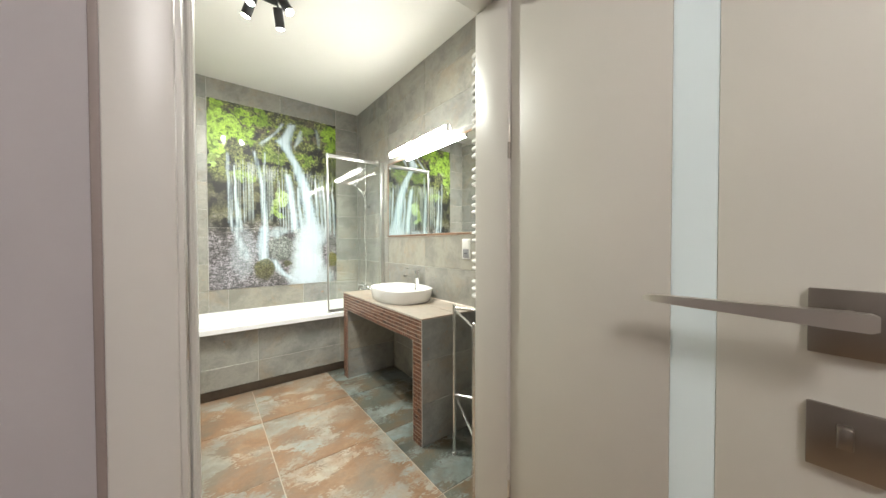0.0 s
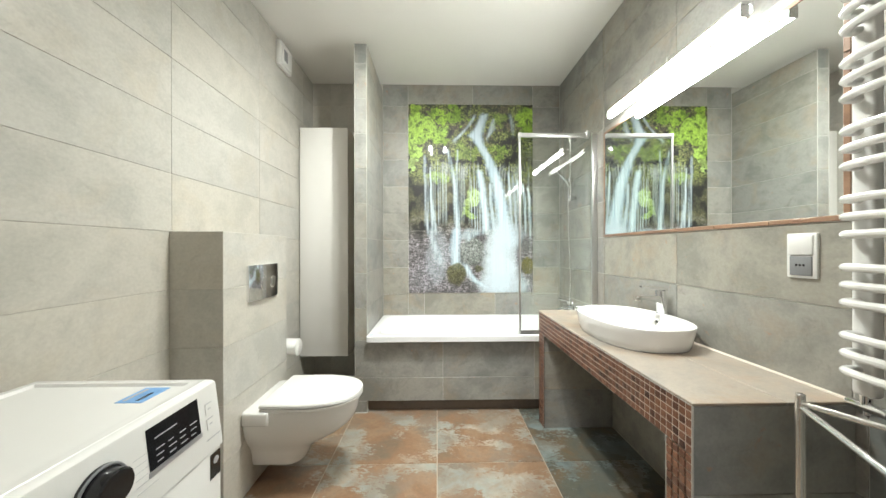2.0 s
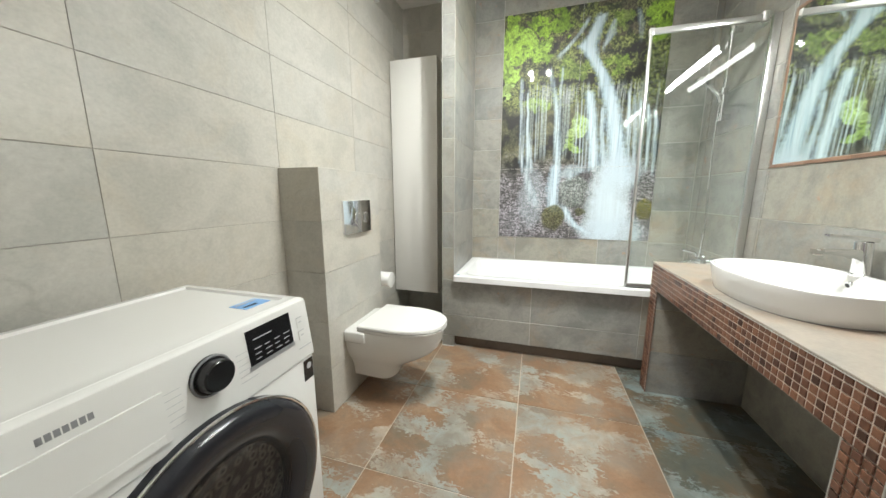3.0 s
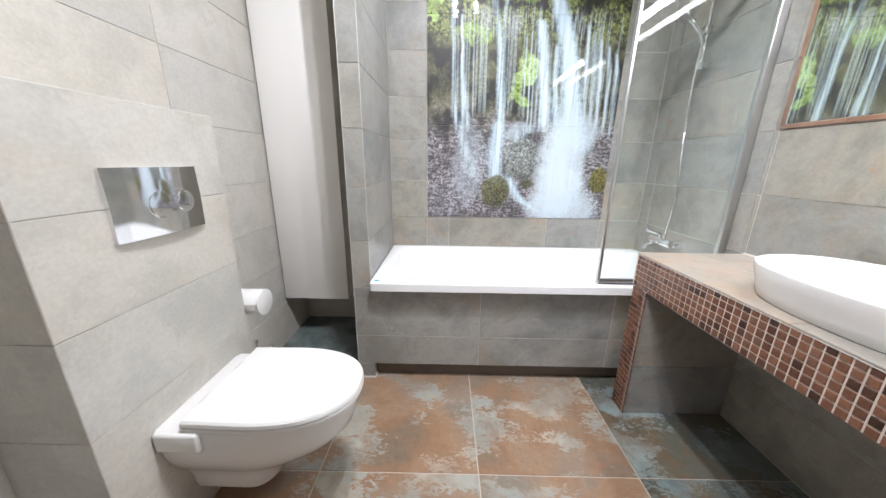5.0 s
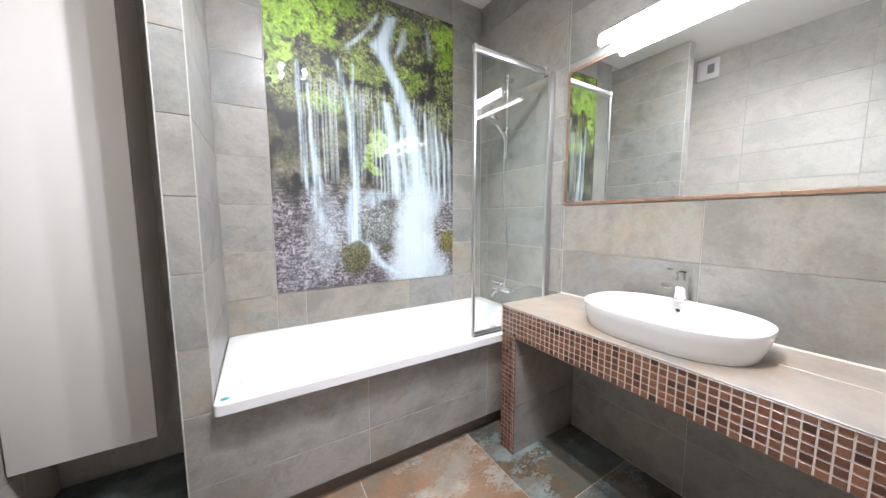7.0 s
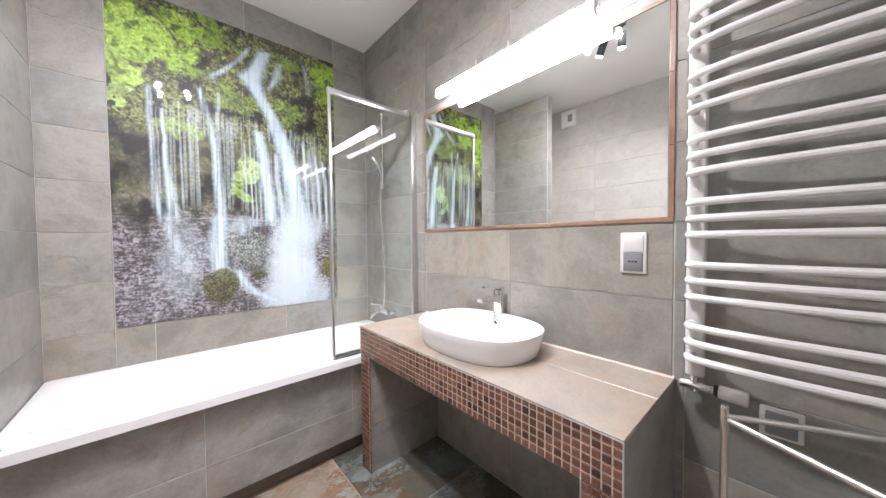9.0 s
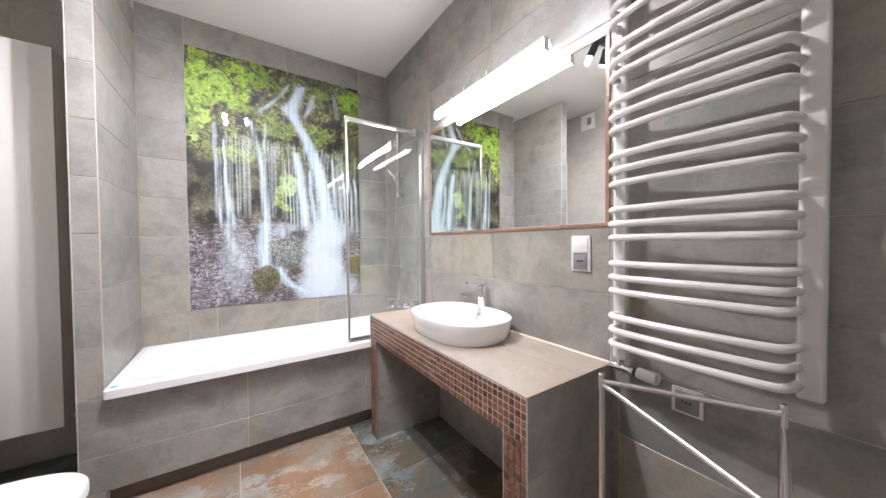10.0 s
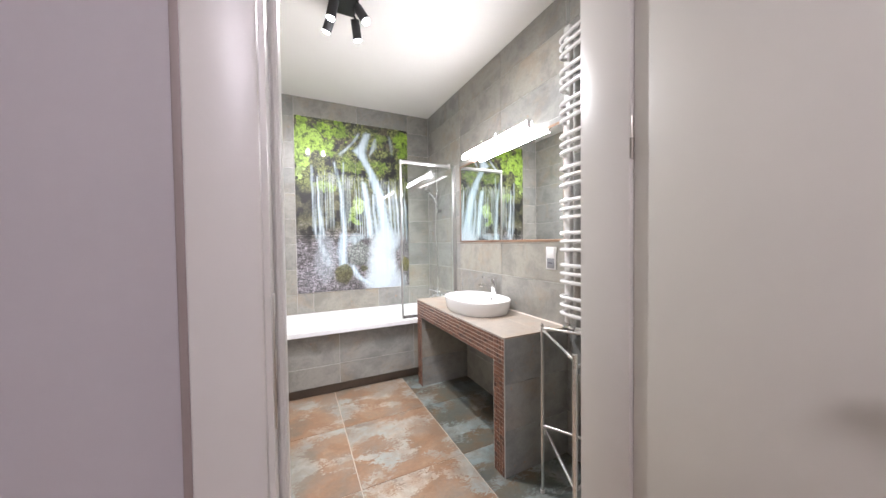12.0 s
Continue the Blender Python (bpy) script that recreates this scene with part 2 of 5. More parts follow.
def tube(points, r, sides=10, bm=None):
    """A round bar swept along a line of points."""
    bm = bm or bmesh.new()
    pts = [Vector(p) for p in points]
    rings, up = [], None
    for i, p in enumerate(pts):
        d = (pts[min(i + 1, len(pts) - 1)] - pts[max(i - 1, 0)]).normalized()
        if up is None:
            up = d.orthogonal().normalized()
        up = (up - d * up.dot(d)).normalized()
        side = d.cross(up)
        rings.append([bm.verts.new(p + r * (math.cos(k * math.tau / sides) * up + math.sin(k * math.tau / sides) * side)) for k in range(sides)])
    for a, b in zip(rings, rings[1:]):
        for k in range(sides):
            bm.faces.new((a[k], a[(k + 1) % sides], b[(k + 1) % sides], b[k]))
    bm.faces.new(rings[0][::-1])
    bm.faces.new(rings[-1])
    bmesh.ops.recalc_face_normals(bm, faces=bm.faces)
    return bm


def loft(rings, close_first=True, close_last=True, bm=None):
    """Skin through closed rings that have equal numbers of points."""
    bm = bm or bmesh.new()
    rows = [[bm.verts.new(p) for p in ring] for ring in rings]
    n = len(rows[0])
    for a, b in zip(rows, rows[1:]):
        for k in range(n):
            bm.faces.new((a[k], a[(k + 1) % n], b[(k + 1) % n], b[k]))
    if close_first:
        bm.faces.new(rows[0][::-1])
    if close_last:
        bm.faces.new(rows[-1])
    bmesh.ops.recalc_face_normals(bm, faces=bm.faces)
    return bm


def oval(cx, cy, z, ax, ay, power=2.0, n=48):
    out = []
    for k in range(n):
        c, s = math.cos(k * math.tau / n), math.sin(k * math.tau / n)
        out.append((cx + ax * math.copysign(abs(c) ** (2 / power), c), cy + ay * math.copysign(abs(s) ** (2 / power), s), z))
    return out


def bezier(p0, p1, p2, p3, n=10):
    p0, p1, p2, p3 = map(Vector, (p0, p1, p2, p3))
    return [p0 * (1 - t) ** 3 + 3 * p1 * t * (1 - t) ** 2 + 3 * p2 * t * t * (1 - t) + p3 * t ** 3 for t in (i / n for i in range(n + 1))]


# ---- plan ----
EAST, WEST, NORTH, SOUTH, CEIL = 1.55, -0.765, 3.60, 0.885, 2.723
ROW, LONG = 0.252, 0.665
HALL_Y = 0.715
PART_W, PART_E, PART_Y = -0.205, -0.117, 2.932


def structure(name, lo, hi, material, label, category):
    ob = finish(name, block(lo, hi), material, smooth=False)
    return tagged(ob, label, category, kind="structure")


D = 0.003
floor = structure("floor", (WEST - 0.1, SOUTH - 0.17, -0.12), (EAST + 0.1, NORTH + 0.1, -D), M_GROUT_F, "rust and grey slate floor of large square tiles", "floor")
wall_east = structure("wall_east", (EAST + D, SOUTH - 0.17, -D), (EAST + 0.12, NORTH + 0.12, CEIL + 0.1), M_GROUT, "grey concrete-look tiled bathroom wall with pale joints", "wall")
wall_north = structure("wall_north", (WEST - 0.12, NORTH + D, -D), (EAST + D, NORTH + 0.12, CEIL + 0.1), M_GROUT, "grey tiled wall behind the bathtub around the mural", "wall")
wall_west = structure("wall_west", (WEST - 0.12, SOUTH, -D), (WEST - D, NORTH + D, CEIL + 0.1), M_GROUT_D, "cream concrete-look tiled bathroom wall", "wall")
ceiling = structure("ceiling", (WEST - 0.003, SOUTH, CEIL), (EAST + 0.003, NORTH + 0.003, CEIL + 0.09), M_CEIL, "plain white painted bathroom ceiling", "ceiling")
partition = structure("partition_wall", (PART_W + D, PART_Y + D, -D), (PART_E - D, NORTH + D, 2.66), M_GROUT, "narrow tiled partition wall at the end of the bathtub", "wall")
box_wall = structure("cistern_wall", (WEST - D, 2.05 + D, -D), (-0.535 - D, 2.61 - D, 1.26 - D), M_GROUT_D, "cream tiled half-height cistern boxing behind the toilet", "wall")
tub_wall = structure("bath_panel", (PART_E - D, PART_Y + D, 0.085), (EAST + D, PART_Y + 0.06, 0.515), M_GROUT, "grey tiled bathtub front panel", "bath panel")
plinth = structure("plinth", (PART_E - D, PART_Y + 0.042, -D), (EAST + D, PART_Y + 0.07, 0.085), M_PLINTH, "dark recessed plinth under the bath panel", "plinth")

# south wall with the door opening, and the hall
DL, DR, DTOP = 0.084, 0.917, 2.06
wall_south = structure("wall_south_left", (WEST - 0.9, HALL_Y, -D), (DL - 0.04, SOUTH, 2.8), M_HALLW, "mauve-grey painted hall wall beside the door", "wall")
wall_door_side = structure("wall_south_right", (DR + 0.06, HALL_Y, -D), (EAST + 0.7, SOUTH, 2.8), M_HALLW, "mauve-grey painted hall wall behind the open door", "wall")
wall_above = structure("wall_south_top", (DL - 0.04, HALL_Y, DTOP + 0.04), (DR + 0.06, SOUTH, 2.8), M_HALLW, "mauve-grey painted wall above the door", "wall")
structure("hall_floor", (WEST - 0.9, -1.5, -0.12), (EAST + 0.7, SOUTH - 0.17, -0.004), M_HALLF, "brown wooden hall floor", "floor")
structure("hall_ceiling", (WEST - 0.9, -1.5, 2.7), (EAST + 0.7, HALL_Y, 2.8), M_CEIL, "plain white hall ceiling", "ceiling")
structure("hall_wall_west", (WEST - 1.0, -1.5, -D), (WEST - 0.9, SOUTH, 2.8), M_HALLW, "mauve-grey painted hall wall", "wall")
structure("hall_wall_east", (EAST + 0.7, -1.5, -D), (EAST + 0.8, SOUTH, 2.8), M_HALLW, "mauve-grey painted hall wall", "wall")
structure("hall_wall_south", (WEST - 1.0, -1.6, -D), (EAST + 0.8, -1.5, 2.8), M_HALLW, "mauve-grey painted hall wall", "wall")


# ---- door frame and leaf ----
def door_frame():
    f = tagged(thing("door_frame", (0, 0, 0), "pale beige laminate door frame with casing around the opening", "door frame"), kind="structure")
    part("lining", block((DL - 0.05, 0.772, 0), (DL, SOUTH + 0.012, DTOP), 0.003), M_FRAME, f)
    part("lining", block((DR, 0.7455, 0), (DR + 0.06, SOUTH + 0.02, DTOP), 0.003), M_FRAME, f)
    part("head_lining", block((DL - 0.05, 0.77, DTOP), (DR + 0.06, SOUTH + 0.01, DTOP + 0.045), 0.003), M_FRAME, f)
    part("rebate", block((DL - 0.05, 0.70, 0), (DL - 0.014, 0.771, DTOP + 0.01), 0.002), M_FRAME, f)
    part("rebate", block((DR + 0.0605, 0.70, 0), (DR + 0.08, 0.764, DTOP + 0.01), 0.002), M_FRAME, f)
    part("seal", tube([(DL - 0.008, 0.7715, 0.01), (DL - 0.008, 0.7715, DTOP)], 0.004, 8), M_FRAME, f, "pale rubber door seal")
    part("casing", block((-0.02, 0.688, 0), (DL - 0.022, 0.7145, DTOP + 0.085), 0.004), M_FRAME, f)
    part("casing", block((DR + 0.062, 0.688, 0), (DR + 0.145, 0.7145, DTOP + 0.085), 0.004), M_FRAME, f)
    part("casing", block((DL - 0.022, 0.689, DTOP + 0.012), (DR + 0.062, 0.7145, DTOP + 0.085), 0.004), M_FRAME, f)
    part("casing", block((-0.02, SOUTH + 0.005, 0), (DL - 0.052, SOUTH + 0.016, DTOP + 0.08), 0.003), M_FRAME, f)
    # thin brown strip paints the shadow the casing throws on the hall wall
    part("casing_shadow_strip", block((-0.034, 0.706, 0), (-0.0195, 0.7148, DTOP + 0.1), 0.003), M_CASING_SHADOW, f, "brown-grey strip standing in for the casing's shadow on the wall")
    strike = part("strike_plate", block((DL - 0.0142, 0.720, 1.00), (DL - 0.0115, 0.742, 1.196), 0.001), M_STEEL, f, "steel strike plate in the frame")
    part("latch_hole", block((DL - 0.0118, 0.726, 1.115), (DL - 0.0112, 0.736, 1.165)), M_BRONZE, strike)
    part("latch_hole", block((DL - 0.0118, 0.726, 1.025), (DL - 0.0112, 0.736, 1.07)), M_BRONZE, strike)


door_frame()


def open_door():
    """The leaf, opened into the hall, seen from its inner face."""
    d = tagged(thing("door_1", (0.93, 0.7635, 0.008), "open beige laminate door with a frosted glass strip", "door"), kind="structure")
    top = 2.03
    part("leaf_panel", block((0, -0.482, 0), (0.04, -0.0195, top), 0.003), M_DOOR, d)
    part("leaf_panel", block((0, -0.845, 0), (0.04, -0.562, top), 0.003), M_DOOR, d)
    part("leaf_panel", block((0.001, -0.562, 0), (0.039, -0.482, 0.16)), M_DOOR, d)
    part("leaf_panel", block((0.001, -0.562, top - 0.16), (0.039, -0.482, top)), M_DOOR, d)
    part("glass_strip", block((0.002, -0.5615, 0.1605), (0.038, -0.4825, top - 0.1605)), M_FROST, d, "frosted glass strip")
    for z in (1.057, 0.862):
        rose = part("rosette", block((-0.009, -0.768, z - 0.055), (-0.0005, -0.684, z + 0.055), 0.002), M_BRONZE, d, "dark satin metal rosette")
        if z > 1:
            part("lever", loft([[(x, y, z + 0.012 + h) for x, h in ((-0.052 - w, -t), (-0.052 + w, -t), (-0.052 + w, t), (-0.052 - w, t))] for y, w, t in ((-0.755, 0.009, 0.010), (-0.748, 0.011, 0.014), (-0.71, 0.0115, 0.014), (-0.60, 0.010, 0.011), (-0.50, 0.008, 0.009), (-0.452, 0.007, 0.007), (-0.445, 0.003, 0.003))]), M_STEEL, rose, "long flat lever")
            part("neck", cylinder((-0.052, -0.728, z + 0.012), (-0.002, -0.728, z + 0.012), 0.011), M_STEEL, rose)
        else:
            part("thumb_turn", block((-0.03, -0.735, z - 0.006), (-0.008, -0.717, z + 0.03), 0.004), M_BRONZE, rose)
    for z in (0.25, 1.48):
        hinge = part("hinge", cylinder((-0.006, -0.017, z), (-0.006, -0.017, z + 0.055), 0.0065), M_BRONZE, d, "dark barrel hinge")
        part("hinge_pin", cylinder((-0.006, -0.017, z + 0.0555), (-0.006, -0.017, z + 0.115), 0.0055, bevel=0.001), M_STEEL, hinge, "pale steel hinge sleeve")


open_door()

# unseen fixture, added as the source of the hall's light
lamp = thing("hall_fill_lamp", (0.1, -0.95, 2.7), "round lit ceiling lamp added out of view to light the hall", "ceiling lamp")
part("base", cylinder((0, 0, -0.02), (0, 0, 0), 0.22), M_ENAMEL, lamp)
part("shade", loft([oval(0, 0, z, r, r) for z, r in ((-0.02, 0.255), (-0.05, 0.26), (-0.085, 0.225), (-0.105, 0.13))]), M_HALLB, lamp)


# ---- bathroom lamps ----
def mirror_lamp():
    """A lit tube on a chrome rail above the mirror."""
    t = thing("mirror_lamp", (EAST, 2.17, 2.0), "lit white tube lamp on a chrome rail above the mirror", "wall lamp")
    part("lit_tube", loft([[(-0.09 + k * 0.019 * math.cos(a), y, 0.007 + k * 0.0215 * math.sin(a)) for a in (q * math.tau / 24 for q in range(24))] for y, k in ((-0.414, 0.85), (-0.411, 1.0), (0.411, 1.0), (0.414, 0.85))]), M_BAR, t)
    part("rail", block((-0.105, -0.42, 0.0300), (-0.072, 0.42, 0.041), 0.003), M_CHROME, t, "chrome rail")
    part("back_shield", block((-0.066, -0.42, 0.004), (-0.061, 0.42, 0.041), 0.0015, 1), M_CHROME, t, "slim chrome back shield")
    for y in (-0.417, 0.417):
        part("end_cap", block((-0.107, y - 0.0025, -0.0155), (-0.073, y + 0.0025, 0.030), 0.002, 1), M_CHROME, t)
    for y in (-0.05, 0.14):
        arm = part("arm", tube([(-0.002, y, 0.09), (-0.05, y, 0.09), (-0.085, y, 0.07), (-0.088, y, 0.036)], 0.006), M_CHROME, t, "chrome bracket arm")
        part("wall_plate", cylinder((-0.01, y, 0.09), (0.002, y, 0.09), 0.016), M_CHROME, arm)


mirror_lamp()


def spot_lamp():
    s = thing("ceiling_spot_lamp", (0.405, 2.16, CEIL), "black ceiling lamp with four lit spotlights", "ceiling lamp")
    part("plate", block((-0.07, -0.085, -0.028), (0.07, 0.085, 0.0), 0.003), M_BLACK, s)
    for x, y, tx, ty, share in ((-0.072, 0.062, -0.36, 0.58, 1.12), (0.072, 0.062, 0.22, 0.40, 1.1), (-0.072, -0.06, -0.20, 0.12, 0.8), (0.072, -0.06, 0.45, -0.40, 1.35)):
        top = Vector((x, y, -0.075))
        d = Vector((tx, ty, -1)).normalized()
        head = part("spot_head", cylinder(top - d * 0.02, top + d * 0.085, 0.027, bevel=0.002), M_BLACK, s)
        part("joint", tube([(x * 0.8, y, -0.02), (x, y, -0.045), tuple(top)], 0.007), M_BLACK, head)
        part("bulb", cylinder(top + d * 0.0855, top + d * 0.097, 0.0245, 0.017, bevel=0.004), M_BULB, head, "lit round bulb")
        lamp_data = bpy.data.lights.new("spot_light", "SPOT")
        lamp_data.energy, lamp_data.color = SPOT_POWER * share, LIGHT_COLOUR
        lamp_data.spot_size, lamp_data.spot_blend, lamp_data.shadow_soft_size = radians(140), 1.0, 0.016
        lo = new("spot_light", lamp_data)
        e = Vector((0.405, 2.16, CEIL)) + top + d * 0.125
        lo.matrix_basis = look(e, e + d)


spot_lamp()


# ---- bathtub alcove ----
def bathtub():
    b = thing("bathtub", (0, 0, 0), "white acrylic built-in bathtub behind a tiled panel", "bathtub")
    x0, x1, y0, y1, top, low = PART_E + 0.002, EAST - 0.002, 2.885, NORTH - 0.002, 0.565, 0.522
    cx, cy, ax, ay = (x0 + x1) / 2, (y0 + y1) / 2, (x1 - x0) / 2, (y1 - y0) / 2

    def ring(z, inset, power, shift=0.0, squash=0.0):
        return oval(cx + shift, cy, z, ax - inset - squash, ay - inset, power, 96)
    rings = [ring(low, 0.012, 60), ring(low, 0, 60), ring(top - 0.006, 0, 60), ring(top - 0.001, 0.004, 50), ring(top, 0.008, 40),
             ring(top, 0.055, 9), ring(top - 0.006, 0.064, 8), ring(top - 0.03, 0.072, 7.5), ring(0.30, 0.10, 6, -0.0, 0.05), ring(0.20, 0.125, 5, 0, 0.09), ring(0.17, 0.17, 4, 0, 0.13), ring(0.165, 0.26, 3, 0, 0.2)]
    body = part("tub_body", loft(rings, False, True), M_ACRYL, b)
    part("overflow_cap", cylinder((1.395, cy, 0.43), (1.405, cy, 0.43), 0.035, bevel=0.003), M_CHROME, body, "chrome overflow cap")
    part("drain", cylinder((1.1, cy, 0.166), (1.1, cy, 0.169), 0.03), M_CHROME, body, "chrome drain")
    part("sticker", loft([oval(-0.083, 2.915, top + 0.0006, 0.014, 0.010), oval(-0.083, 2.915, top + 0.0016, 0.014, 0.010)]), M_TEAL, body, "small teal sticker on the rim")


bathtub()


def shower_screen():
    y, x0, x1, z0, z1 = 2.922, 0.98, 1.535, 0.568, 2.018
    s = thing("shower_screen", (x0, y, z0), "clear glass bath screen with chrome frame standing on the bathtub rim", "shower screen")
    h, w = z1 - z0, x1 - x0
    pane = part("pane", block((0.012, -0.003, 0.02), (w - 0.02, 0.003, h - 0.02)), M_GLASS, s, "clear glass pane")
    part("post", block((0, -0.008, 0), (0.014, 0.008, h), 0.003), M_ALU2, s)
    part("top_rail", block((0.0, -0.010, h - 0.03), (w - 0.04, 0.010, h), 0.003), M_ALU2, s)
    part("bottom_rail", block((0.01, -0.009, 0.004), (w - 0.05, 0.009, 0.024), 0.003), M_RAIL, s, "dark aluminium bottom rail")
    part("seal", block((0.006, -0.0105, 0.0005), (w - 0.05, 0.0105, 0.0045), 0.001, 1), M_RUBBER, s, "dark rubber seal")
    part("wall_profile", block((w - 0.022, -0.012, 0), (w + 0.013, 0.012, h), 0.003), M_ALU2, s)
    part("hinge_cap", cylinder((w - 0.055, 0, h - 0.035), (w - 0.055, 0, h + 0.012), 0.015, bevel=0.002), M_ALU2, s)
    part("corner_cap", block((-0.003, -0.012, h - 0.034), (0.02, 0.012, h + 0.003), 0.004), M_ALU2, s)
    pane.visible_shadow = False


shower_screen()


def shower_set():
    y = 3.262
    s = thing("shower_set", (EAST, y, 0.66), "chrome hand shower on a wall rail with hose and bath mixer", "shower")
    z = lambda v: v - 0.66
    part("rail", tube([(-0.045, 0, z(1.595)), (-0.045, 0, z(2.105))], 0.009, 12), M_CHROME, s)
    for v in (1.605, 2.095):
        bracket = part("bracket", cylinder((-0.060, 0, z(v)), (0.001, 0, z(v)), 0.016, bevel=0.003), M_CHROME, s)
        part("cap", cylinder((-0.045, 0, z(v) - 0.022), (-0.045, 0, z(v) + 0.022), 0.017), M_CHROME, bracket)
    part("slider", block((-0.068, -0.02, z(1.735)), (-0.03, 0.02, z(1.775)), 0.006), M_CHROME, s)
    part("knob", cylinder((-0.045, 0.015, z(1.755)), (-0.045, 0.05, z(1.755)), 0.014), M_CHROME, s)
    hand = part("hand_shower", tube([(-0.058, 0, z(1.700)), (-0.075, 0.0, z(1.740)), (-0.115, 0.006, z(1.790)), (-0.155, 0.01, z(1.820))], 0.012, 12), M_CHROME, s)
    part("spray_head", cylinder((-0.152, 0.01, z(1.840)), (-0.168, 0.012, z(1.813)), 0.036, 0.042, bevel=0.003), M_CHROME, hand, "round chrome spray head")
    part("hose", tube(bezier((-0.058, 0, z(1.705)), (-0.07, 0.02, z(1.25)), (-0.07, -0.10, z(1.05)), (-0.06, -0.02, z(0.735)), 22), 0.0052, 10), M_CHROME, s, "flexible steel hose")
    mix = part("mixer_body", cylinder((-0.06, -0.085, z(0.70)), (-0.06, 0.085, z(0.70)), 0.021, bevel=0.004), M_CHROME, s)
    part("spout", tube([(-0.06, 0, z(0.695)), (-0.10, 0, z(0.69)), (-0.14, 0, z(0.675)), (-0.15, 0, z(0.655))], 0.013, 12), M_CHROME, mix)
    part("lever", tube([(-0.065, 0, z(0.715)), (-0.075, 0, z(0.745)), (-0.15, 0, z(0.765))], 0.008, 10), M_CHROME, mix)
    part("diverter", cylinder((-0.06, -0.02, z(0.715)), (-0.06, -0.02, z(0.745)), 0.011), M_CHROME, mix)
    for yy in (-0.075, 0.075):
        part("wall_flange", cylinder((-0.05, yy, z(0.70)), (0.0, yy, z(0.70)), 0.017, 0.03), M_CHROME, mix)


shower_set()


# ---- waterfall mural, a photograph printed on six glass panels ----
def value_noise(u, v, cells, seed):
    rng = np.random.default_rng(seed)
    g = rng.random((cells[1] + 2, cells[0] + 2))
    x, y = u * cells[0], v * cells[1]
    i, j = np.clip(x.astype(int), 0, cells[0]), np.clip(y.astype(int), 0, cells[1])
    fx, fy = x - i, y - j
    fx, fy = fx * fx * (3 - 2 * fx), fy * fy * (3 - 2 * fy)
    return (g[j, i] * (1 - fx) + g[j, i + 1] * fx) * (1 - fy) + (g[j + 1, i] * (1 - fx) + g[j + 1, i + 1] * fx) * fy


def fractal(u, v, cells, octaves, seed):
    total, weight, amp = 0, 0, 1.0
    for k in range(octaves):
        total = total + amp * value_noise(u, v, (cells[0] * 2 ** k, cells[1] * 2 ** k), seed + k)
        weight, amp = weight + amp, amp * 0.6
    return total / weight


def step(a, b, x):
    t = np.clip((x - a) / (b - a), 0, 1)
    return t * t * (3 - 2 * t)


